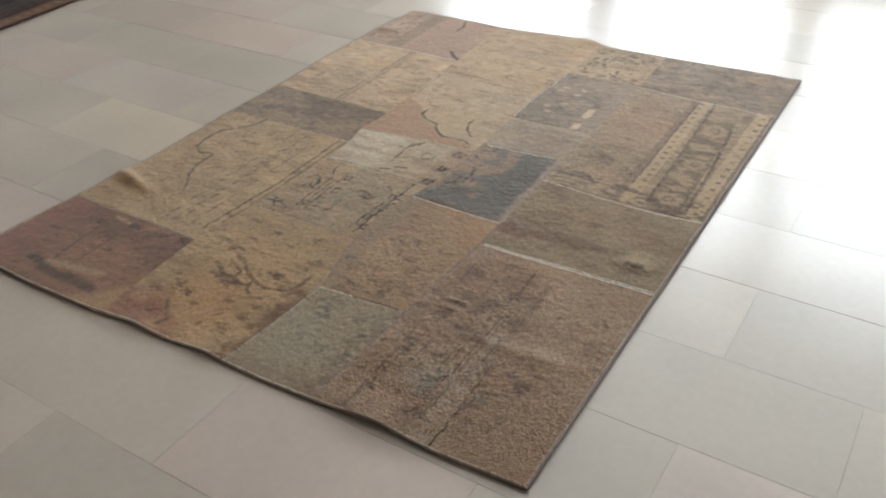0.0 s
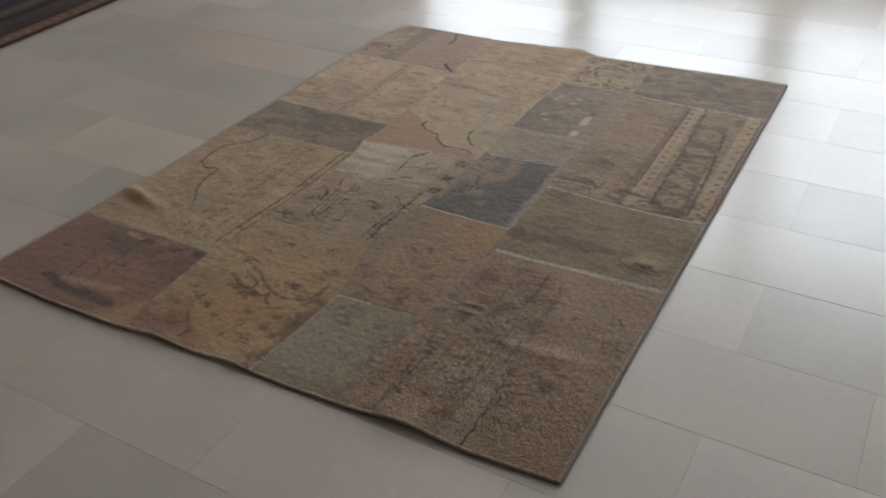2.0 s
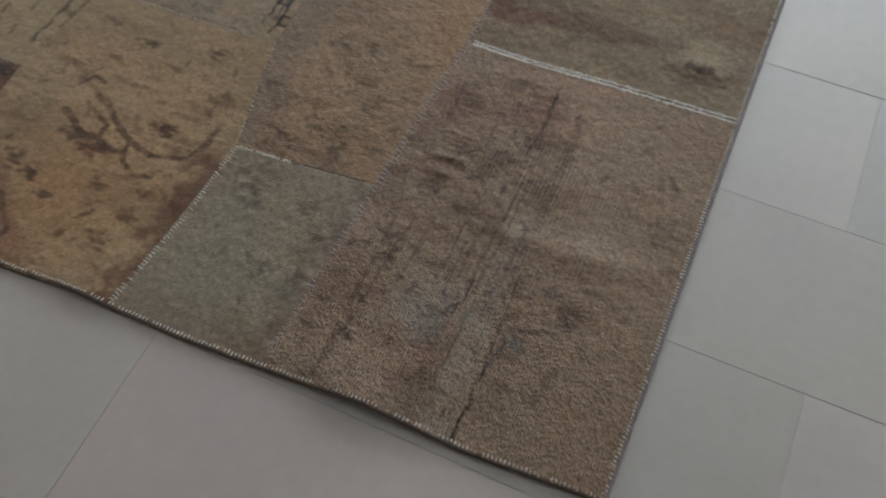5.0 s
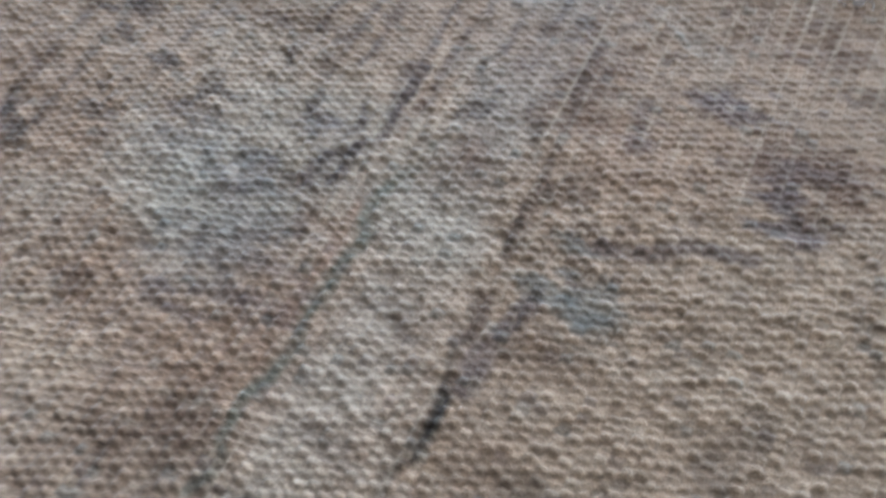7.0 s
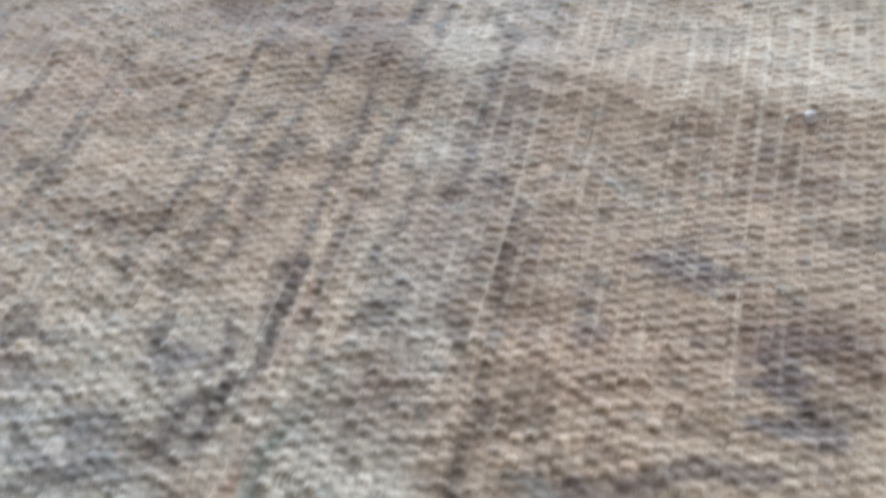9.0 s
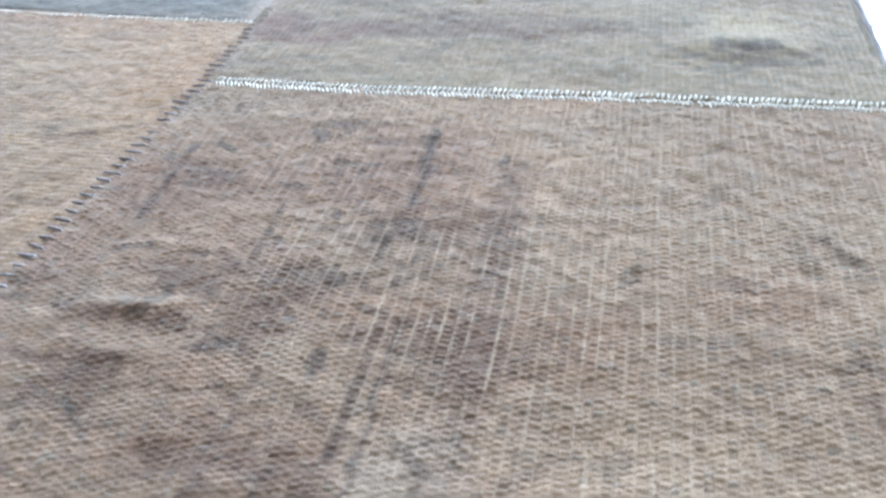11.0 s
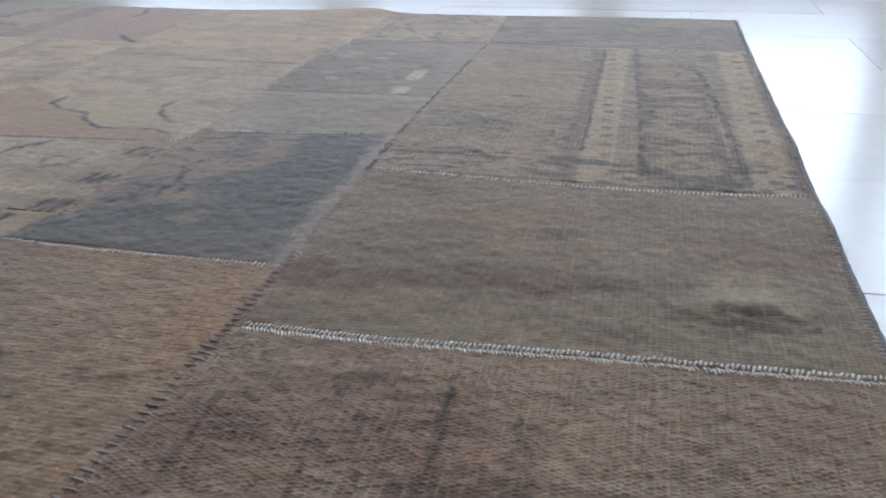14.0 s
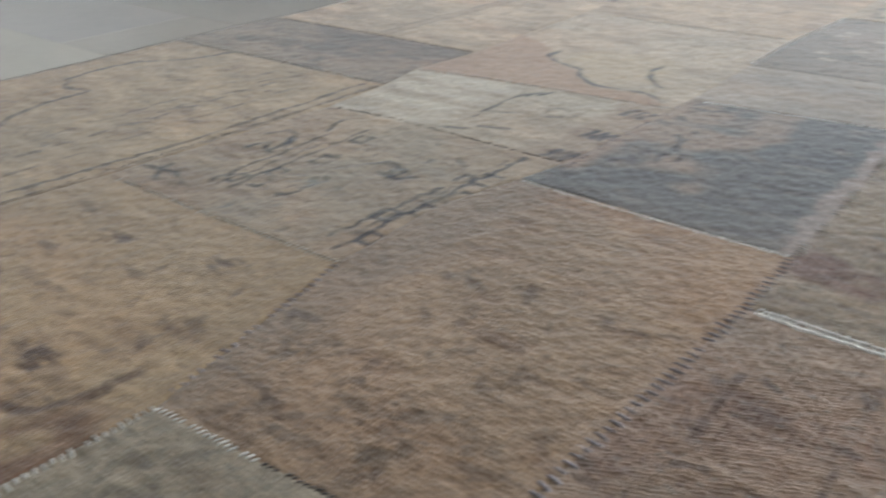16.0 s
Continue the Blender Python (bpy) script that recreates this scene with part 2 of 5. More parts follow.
T = 0.25
wall("wall_south", (ROOM_X0 - T, ROOM_Y0 - T, -0.12), (ROOM_X1 + T, ROOM_Y0, ROOM_H), "plain cream plaster wall behind the rug")
wall("wall_west", (ROOM_X0 - T, ROOM_Y0, -0.12), (ROOM_X0, ROOM_Y1, ROOM_H), "plain cream plaster side wall")
wall("wall_east", (ROOM_X1, ROOM_Y0, -0.12), (ROOM_X1 + T, ROOM_Y1, ROOM_H), "plain cream plaster side wall")
north = new("wall_north")
tagged(north, "cream plaster wall with a row of tall windows", "wall", kind="structure")
part("apron", box_mesh("apron", (ROOM_X0 - T, ROOM_Y1, -0.12), (ROOM_X1 + T, ROOM_Y1 + T, SILL)), PLASTER, north)
part("lintel", box_mesh("lintel", (ROOM_X0 - T, ROOM_Y1, HEAD), (ROOM_X1 + T, ROOM_Y1 + T, ROOM_H)), PLASTER, north)
edges = [ROOM_X0 - T] + [v for w in WINDOWS for v in w] + [ROOM_X1 + T]
for a, b in zip(edges[::2], edges[1::2]):
    part("pier", box_mesh("pier", (a, ROOM_Y1, SILL), (b, ROOM_Y1 + T, HEAD)), PLASTER, north)
tagged(part("ceiling", box_mesh("ceiling", (ROOM_X0 - T, ROOM_Y0 - T, ROOM_H), (ROOM_X1 + T, ROOM_Y1 + T, ROOM_H + 0.2)), CEILING, None), "plain white painted ceiling", "ceiling", kind="structure")
for k, (a, b) in enumerate(WINDOWS):
    win = tagged(new("window_%d" % (k + 1)), "white framed window with a brown timber sill", "window", kind="structure")
    y0 = ROOM_Y1 + 0.05
    for lo, hi in (((a, SILL), (a + 0.06, HEAD)), ((b - 0.06, SILL), (b, HEAD)), ((a + 0.06, SILL), (b - 0.06, SILL + 0.06)), ((a + 0.06, HEAD - 0.06), (b - 0.06, HEAD))):
        part("window_frame", box_mesh("window_frame", (lo[0], y0, lo[1]), (hi[0], y0 + 0.07, hi[1]), 0.006), FRAME, win)
    pane = part("pane", box_mesh("pane", (a + 0.06, y0 + 0.03, SILL + 0.06), (b - 0.06, y0 + 0.036, HEAD - 0.06)), GLASS, win)
    pane.visible_shadow = False
    part("window_sill", box_mesh("window_sill", (a - 0.06, ROOM_Y1 - 0.1, SILL - 0.035), (b + 0.06, ROOM_Y1 - 0.002, SILL - 0.003), 0.006), TIMBER, win, "brown timber sill")
for name, lo, hi in (("baseboard_north", (ROOM_X0, ROOM_Y1 - 0.015, 0.0), (ROOM_X1, ROOM_Y1 - 0.002, 0.08)), ("baseboard_south", (ROOM_X0, ROOM_Y0 + 0.002, 0.0), (ROOM_X1, ROOM_Y0 + 0.015, 0.08)),
                     ("baseboard_west", (ROOM_X0 + 0.002, ROOM_Y0 + 0.02, 0.0), (ROOM_X0 + 0.015, ROOM_Y1 - 0.02, 0.08)), ("baseboard_east", (ROOM_X1 - 0.015, ROOM_Y0 + 0.02, 0.0), (ROOM_X1 - 0.002, ROOM_Y1 - 0.02, 0.08))):
    tagged(part(name, box_mesh(name, lo, hi, 0.003), SKIRT, None), "low stone skirting along the wall", "baseboard", kind="structure")

# ---------------------------------------------------------------- the patchwork rug
RUG_W, RUG_L, PILE = 1.7, 2.165, 0.0065


def near_edge(u):
    return np.interp(u, [0, 0.27, 0.48, 0.62, 0.70, 0.84, 1.05, 1.29, 1.37, 1.5, 1.7], [-0.054, -0.06, -0.054, -0.038, -0.04, -0.029, -0.027, -0.014, -0.010, -0.012, 0.001])


def far_edge(u):
    return np.interp(u, [0, 0.23, 0.52, 0.77, 0.85, 0.93, 1.19, 1.49, 1.7], [-0.004, -0.008, -0.012, 0.012, 0.013, -0.015, -0.011, 0.008, 0.013])


def left_edge(v):
    return np.interp(v, [0, 0.2, 0.31, 0.41, 0.64, 0.99, 1.28, 1.5, 1.78, 1.95, 2.165], [-0.057, -0.052, -0.04, -0.033, -0.017, -0.028, -0.024, -0.032, -0.038, -0.03, -0.004])


def laid(u, v):
    """From the rug's straight plan to how it lies on the floor."""
    return u + left_edge(v) * (1 - u / RUG_W), v + near_edge(u) * (1 - v / RUG_L) + far_edge(u) * v / RUG_L


def straight(x, y):
    u, v = x, y
    for _ in range(8):
        u, v = x - left_edge(v) * (1 - u / RUG_W), y - near_edge(u) * (1 - v / RUG_L) - far_edge(u) * v / RUG_L
    return u, v


def lift(x, y):
    """How far the underside of the rug stands off the floor: waves, a fold, lifted edges."""
    z = 0.0012 + 0.0011 * (1 + cloud(x, y, 0.22, 3, 1)) / 2 * 2
    for cx, cy, a, b, turn, h in (
            (0.065, 0.452, 0.085, 0.022, -14, 0.015), (0.0, 0.475, 0.05, 0.035, -10, 0.006),
            (0.63, -0.05, 0.06, 0.05, 0, 0.009), (0.85, -0.04, 0.05, 0.05, 0, 0.008), (1.33, -0.02, 0.08, 0.06, 0, 0.012),
            (0.86, 2.16, 0.07, 0.05, 0, 0.009), (1.69, 1.27, 0.05, 0.07, 0, 0.005), (1.7, 1.0, 0.04, 0.05, 0, 0.004),
            (1.50, 0.345, 0.13, 0.024, 6, 0.0036), (1.275, 0.438, 0.026, 0.007, 8, 0.0032), (1.285, 0.405, 0.034, 0.008, 4, 0.0018), (1.37, 0.335, 0.05, 0.012, 8, 0.0018), (0.85, 2.17, 1.3, 0.15, 0, 0.006),
            (1.60, 0.80, 0.05, 0.02, 0, 0.003), (0.02, 1.92, 0.05, 0.05, 0, 0.006)):
        s, c = math.sin(radians(turn)), math.cos(radians(turn))
        p, q = (x - cx) * c + (y - cy) * s, -(x - cx) * s + (y - cy) * c
        z = z + h * np.exp(-(p / a) ** 2 - (q / b) ** 2)
    return z


def top(x, y):
    return lift(x, y) + PILE


rug = tagged(new("patchwork_rug"), "faded beige and brown patchwork wool rug lying on marble", "rug")
KX, KY, RIB = 0.0046, 0.0039, 0.0070


def knots(x, y):
    """Cell numbers and places within the cell of the knots."""
    xx = x + 0.0010 * cloud(x, y, 0.03, 41, 1) + 0.0006 * cloud(x, y, 0.009, 43, 1)
    yy = y + 0.0012 * cloud(x, y, 0.03, 42, 1) + 0.0006 * cloud(x, y, 0.008, 44, 1)
    i = np.floor(xx / KX)
    off = 0.5 * (np.mod(i, 2))
    j = np.floor(yy / KY + off)
    return i, j, xx / KX - i - 0.5, yy / KY + off - j - 0.5


def columns(x, y):
    """Number of the pile column and the place across it, between two bare warp threads."""
    xx = (x + 0.0011 * cloud(x, y, (0.03, 0.09), 45, 1)) / RIB
    return np.floor(xx), xx - np.floor(xx) - 0.5


def laid_flat(x, y):
    """How far the pile of the coarse patch is worn down to its columns, 0 to 1."""
    return np.clip((y - 0.2 + 0.1 * (1.46 - x)) / 0.09 + 0.35 * cloud(x, y, 0.05, 46, 2), 0, 1)


def blend(c, new_c, f):
    f = np.clip(f, 0, 1)[..., None]
    return c * (1 - f) + np.asarray(new_c) * f


BROWN, DARK, RUST = lin(60, 38, 23, 1.0), lin(32, 20, 13, 1.0), lin(116, 62, 40, 1.2)
PLUM, SLATE, OLIVE, PALE = lin(70, 60, 76, 1.4), lin(92, 104, 104, 1.5), lin(120, 104, 68, 1.4), lin(176, 164, 142, 1.5)


def worn(x, y, base, seed, contrast=1.0):
    """A dyed field with bands of changing dye, patches of wear and thin places."""
    base = np.asarray(base)
    c = np.ones(x.shape + (3,)) * base
    c = c * (1 + contrast * (0.2 * cloud(x, y, (0.16, 0.07), seed, 3) + 0.16 * cloud(x, y, (0.05, 0.022), seed + 1, 2) + 0.12 * cloud(x, y, (0.02, 0.006), seed + 6, 2)))[..., None]
    c = blend(c, c * [1.12, 0.93, 0.78], 0.6 * np.clip(cloud(x, y, (0.2, 0.1), seed + 2, 2), 0, 1))
    c = blend(c, c * [0.93, 1.0, 1.04], 0.3 * np.clip(cloud(x, y, (0.15, 0.12), seed + 3, 2), 0, 1))
    c = blend(c, base * [0.62, 0.52, 0.44], contrast * 0.75 * np.clip(cloud(x, y, (0.06, 0.024), seed + 4, 2) - 0.35, 0, 1) * 1.8)
    nick = np.clip(cloud(x, y, (0.02, 0.007), seed + 8, 2) - 0.6, 0, 1) * 2.6 * np.clip(0.2 + cloud(x, y, 0.12, seed + 9, 1), 0, 1)
    c = blend(c, base * [0.48, 0.39, 0.32], contrast * 0.75 * nick)
    return blend(c, base * 1.3, contrast * 0.45 * np.clip(cloud(x, y, (0.07, 0.02), seed + 5, 2) - 0.5, 0, 1) * 2)


def blot(c, x, y, colour, px, py, rx, ry, f=0.8, seed=0):
    """A frayed patch of other dye."""
    d = np.hypot((x - px) / rx, (y - py) / ry) + 1.0 * cloud(x, y, (0.014, 0.006), 310 + seed, 3)
    return blend(c, colour, f * np.clip((1.25 - d) * 1.1, 0, 1))


def flecks(c, x, y, colour, seed, size=(0.03, 0.012), least=0.45, f=0.8):
    return blend(c, colour, f * np.clip((cloud(x, y, size, seed, 2) - least) * 5, 0, 1))


def stroke(c, x, y, colour, pts, width=0.004, f=0.85, seed=0):
    gone = np.clip(0.95 + 0.5 * cloud(x, y, 0.018, 60 + seed, 1), 0.25, 1)
    wob = 0.0025 * cloud(x, y, 0.012, 70 + seed, 1)
    i, j, a, b = knots(x, y)
    gone = gone * (0.7 + 0.3 * (hashed(i, j, 80 + seed) > 0.3))
    return blend(c, colour, f * gone * step(near_line(x + wob, y, pts), width, 0.003))


def dots(c, x, y, colour, a, b, n, r, f=0.8):
    for k in range(n):
        px, py = a[0] + (b[0] - a[0]) * k / (n - 1), a[1] + (b[1] - a[1]) * k / (n - 1)
        c = blend(c, colour, f * step(np.maximum(abs(x - px), abs(y - py) * 1.2), r, 0.003) * (0.5 + 0.5 * hashed(np.array(k), np.array(int(1000 * a[0])), 5)))
    return c


def ring(c, x, y, colour, px, py, rx, ry, w, f=0.8):
    wx, wy = x + 0.009 * cloud(x, y, 0.022, 55, 2), y + 0.008 * cloud(x, y, 0.022, 56, 2)
    d = abs(np.hypot((wx - px) / rx, (wy - py) / ry) - 1) * min(rx, ry)
    return blend(c, colour, f * np.clip(0.7 + 0.7 * cloud(x, y, 0.015, 57, 1), 0.1, 1) * step(d, w, 0.004))


def scatter(c, x, y, colour, seed, lo, hi, n, rx, ry, f=0.8):
    """Loose worn motifs: small bent strokes and leaves strewn over a field."""
    rng = random.Random(seed)
    for _ in range(n):
        px, py, a, s = rng.uniform(lo[0], hi[0]), rng.uniform(lo[1], hi[1]), rng.uniform(0, math.pi), rng.uniform(0.6, 1.3)
        near = (abs(x - px) < 3.5 * rx) & (abs(y - py) < 3.5 * rx)
        if not near.any():
            continue
        u = (x[near] - px) * math.cos(a) + (y[near] - py) * math.sin(a)
        v = -(x[near] - px) * math.sin(a) + (y[near] - py) * math.cos(a)
        v = v + 8 * u * u * rng.uniform(-1, 1)
        d = np.hypot(u / (rx * s), v / (ry * s)) + 0.55 * cloud(x[near], y[near], (0.012, 0.006), seed + 90, 2)
        sub = c[near]
        c[near] = blend(sub, colour, f * rng.uniform(0.4, 1) * np.clip((1.05 - d) * 2.8, 0, 1))
    return c


# ---- what is woven into each patch, and one painted fold highlight (plan metres)
def dye_red(x, y):
    c = worn(x, y, lin(124, 86, 64, 1.5), 101, 0.8)
    c = blend(c, lin(126, 76, 64, 1.5), 0.7 * np.clip((0.13 - x) / 0.1 + 0.4 * cloud(x, y, 0.06, 102), 0, 1))
    c = blend(c, lin(92, 62, 44, 1.4), 0.55 * np.clip(1.3 - np.hypot((x - 0.2) / 0.12, (y - 0.25) / 0.06) + 0.5 * cloud(x, y, 0.05, 104), 0, 1))
    c = blend(c, lin(96, 68, 52, 1.4), 0.5 * np.clip((x - 0.34) / 0.1, 0, 1) * np.clip((y - 0.12) / 0.06, 0, 1))
    c = blend(c, lin(152, 122, 84, 1.5), 0.75 * np.clip((x - 0.43 + 0.9 * (0.06 - y) + 0.05 * cloud(x, y, 0.06, 105)) / 0.07, 0, 1) * np.clip((0.12 - y) / 0.05, 0, 1))
    c = blend(c, lin(62, 42, 30, 1.2), 0.75 * np.clip(1.5 - near_line(x, y, [(0.14, 0.025), (0.25, 0.0), (0.4, 0.005)]) / 0.017 + 0.8 * cloud(x, y, (0.05, 0.02), 106), 0, 1))
    c = blend(c, lin(164, 138, 108, 1.4), 0.6 * step(near_line(x, y, [(0.19, 0.035), (0.3, 0.05), (0.37, 0.065)]), 0.011, 0.02))
    c = blend(c, lin(172, 146, 112, 1.4), 0.55 * step(near_line(x, y, [(0.18, 0.285), (0.25, 0.278)]), 0.007, 0.012))
    for k, line in enumerate(([(0.252, 0.293), (0.255, 0.18), (0.258, 0.06)], [(0.171, 0.236), (0.18, 0.13), (0.193, 0.04)])):
        c = stroke(c, x, y, DARK, line, 0.0032, 0.65, k)
    for k, (px, py, rx, ry) in enumerate(((0.15, 0.245, 0.03, 0.02), (0.26, 0.275, 0.03, 0.012), (0.339, 0.253, 0.018, 0.014), (0.373, 0.286, 0.022, 0.014), (0.455, 0.297, 0.018, 0.014), (0.06, 0.16, 0.02, 0.012), (0.30, 0.15, 0.02, 0.008))):
        c = blot(c, x, y, lin(66, 42, 30, 1.1), px, py, rx, ry, 0.7, k)
    c = scatter(c, x, y, DARK, 11, (0.0, 0.03), (0.45, 0.29), 16, 0.014, 0.005, 0.4)
    return c


def dye_yellow(x, y):
    c = worn(x, y, lin(146, 126, 92, 1.6), 111, 0.7)
    c = blend(c, lin(150, 118, 80, 1.6), 0.5 * np.clip(1 - np.hypot(x, (y - 0.55) / 2) / 0.22, 0, 1))
    curve = [(0.14, 0.99), (0.126, 0.933), (0.055, 0.849), (0.05, 0.781), (0.062, 0.727), (0.10, 0.70), (0.151, 0.713), (0.155, 0.641), (0.172, 0.587), (0.217, 0.529), (0.237, 0.493)]
    c = stroke(c, x, y, DARK, curve, 0.0045, 0.85)
    c = stroke(c, x, y, BROWN, [(0.452, 0.36), (0.474, 0.66), (0.47, 0.985)], 0.0035, 0.8)
    c = stroke(c, x, y, BROWN, [(0.486, 0.33), (0.494, 0.6), (0.497, 0.99)], 0.006, 0.45)
    for k, px in enumerate((0.30, 0.335, 0.40)):
        for q in range(9):
            y0 = 0.34 + q * 0.07 + 0.03 * math.sin(5 * q + k)
            c = stroke(c, x, y, BROWN, [(px, y0), (px + 0.004, y0 + 0.035)], 0.003, 0.5, k + q)
    c = scatter(c, x, y, lin(92, 70, 44, 1.3), 12, (0.05, 0.33), (0.46, 0.97), 36, 0.012, 0.005, 0.6)
    for k in range(13):
        q = 0.36 + k * 0.048
        c = stroke(c, x, y, BROWN, [(0.345 + 0.006 * (k % 2), q), (0.352, q + 0.022)], 0.0045, 0.6, k)
    c = scatter(c, x, y, lin(170, 152, 116, 1.6), 13, (0.02, 0.33), (0.46, 0.97), 40, 0.03, 0.006, 0.5)
    return c


def dye_grey(x, y):
    c = worn(x, y, lin(118, 100, 78, 1.45), 121, 0.9)
    c = flecks(c, x, y, lin(88, 72, 56, 1.35), 122, (0.08, 0.05), 0.2, 0.55)
    return scatter(c, x, y, DARK, 14, (0.02, 1.02), (0.47, 1.22), 12, 0.016, 0.008, 0.5)


def dye_beige(x, y):
    c = worn(x, y, lin(152, 132, 104, 1.6), 131, 0.8)
    c = stroke(c, x, y, BROWN, [(0.255, 1.25), (0.25, 1.47), (0.258, 1.75)], 0.0035, 0.6)
    c = stroke(c, x, y, BROWN, [(0.279, 1.25), (0.28, 1.5), (0.285, 1.75)], 0.003, 0.5)
    c = blend(c, lin(128, 106, 84, 1.5), 0.45 * step(abs(x - 0.267), 0.012, 0.005))
    for q in range(11):
        c = stroke(c, x, y, BROWN, [(0.06 + 0.01 * (q % 3), 1.27 + q * 0.045), (0.12, 1.285 + q * 0.045)], 0.003, 0.35, q)
    return scatter(c, x, y, lin(112, 92, 68, 1.4), 15, (0.0, 1.26), (0.47, 1.74), 40, 0.02, 0.006, 0.5)


def dye_far_corner(x, y):
    c = worn(x, y, lin(140, 118, 100, 1.55), 141, 0.8)
    c = blend(c, lin(118, 98, 78, 1.5), 0.7 * step(abs(x - 0.15), 0.035, 0.01))
    c = blend(c, lin(144, 116, 102, 1.5), 0.7 * step(abs(x - 0.31), 0.11, 0.02))
    c = scatter(c, x, y, DARK, 16, (-0.02, 1.8), (0.11, 2.13), 26, 0.016, 0.005, 0.7)
    c = stroke(c, x, y, DARK, [(0.281, 2.14), (0.312, 2.077), (0.302, 2.035)], 0.005)
    return blend(c, DARK, 0.9 * step(near_line(x, y, [(0.40, 1.83), (0.425, 1.80), (0.46, 1.775)]), 0.008, 0.004))


def dye_sand(x, y):
    c = worn(x, y, lin(150, 130, 102, 1.6), 151, 0.75)
    c = blend(c, lin(158, 134, 96, 1.6), 0.5 * np.clip(cloud(x, y, 0.14, 153), 0, 1))
    return scatter(c, x, y, lin(108, 88, 66, 1.4), 17, (0.48, 1.64), (0.9, 2.12), 42, 0.02, 0.005, 0.55)


def dye_scroll(x, y):
    c = worn(x, y, lin(150, 136, 114, 1.6), 161, 0.6)
    curve = [(0.603, 1.334), (0.607, 1.295), (0.643, 1.267), (0.694, 1.252), (0.719, 1.215), (0.763, 1.182), (0.844, 1.192), (0.884, 1.166)]
    border = np.interp(x, [0.48, 0.56, 0.603, 0.643, 0.694, 0.719, 0.763, 0.844, 0.91], [1.40, 1.36, 1.32, 1.267, 1.25, 1.215, 1.18, 1.19, 1.15])
    c = blend(c, lin(148, 114, 84, 1.55), 0.75 * np.clip((border - y) / 0.012, 0, 1))
    c = blend(c, lin(160, 142, 108, 1.6), 0.6 * step(np.hypot(x - 0.73, (y - 1.29)), 0.1, 0.04) * np.clip((y - border) / 0.01, 0, 1))
    c = stroke(c, x, y, DARK, curve, 0.0042, 0.95)
    c = stroke(c, x, y, DARK, [(0.794, 1.345), (0.797, 1.292), (0.815, 1.262), (0.846, 1.23)], 0.0045, 0.9)
    c = stroke(c, x, y, BROWN, [(0.50, 1.38), (0.49, 1.5), (0.487, 1.6)], 0.004, 0.4)
    return scatter(c, x, y, lin(120, 104, 84, 1.4), 18, (0.5, 1.36), (0.9, 1.6), 24, 0.025, 0.004, 0.4)


def dye_pale(x, y):
    c = worn(x, y, lin(150, 142, 124, 1.6), 171, 0.55)
    c = blend(c, lin(170, 168, 156, 1.6), 0.7 * np.clip((0.70 - x) / 0.05, 0, 1) * np.clip(0.5 + cloud(x, y, (0.2, 0.03), 172), 0, 1))
    c = blend(c, lin(136, 116, 94, 1.55), 0.6 * np.clip((x - 0.83) / 0.03, 0, 1))
    c = stroke(c, x, y, BROWN, [(0.708, 0.953), (0.702, 1.091)], 0.0026, 0.85)
    for k, px in enumerate((0.707, 0.719, 0.731)):
        c = stroke(c, x, y, DARK, [(px - 0.004, 1.062 + 0.012 * k), (px + 0.004, 1.092 + 0.012 * k)], 0.0034, 0.9, k)
    for k, (px, py) in enumerate(((0.728, 0.993), (0.718, 0.904), (0.76, 0.935))):
        c = stroke(c, x, y, BROWN, [(px - 0.018, py - 0.006), (px + 0.016, py + 0.008)], 0.0045, 0.8, k)
    c = ring(c, x, y, BROWN, 0.793, 1.037, 0.02, 0.014, 0.004, 0.45)
    return blocks(c, x, y, (0.906, 0.993, 1.096))


def blocks(c, x, y, heights):
    """Pairs of short dark bars along the seam, each on a rusty ground."""
    for py in heights:
        c = blot(c, x, y, lin(120, 88, 66, 1.4), 0.882, py, 0.03, 0.02, 0.5, 3)
        for k, dx in enumerate((-0.010, 0.004, 0.016)):
            c = stroke(c, x, y, lin(50, 28, 24, 1.0), [(0.88 + dx - 0.004, py - 0.014), (0.88 + dx + 0.003, py + 0.014)], 0.0042, 0.95, k)
    return c


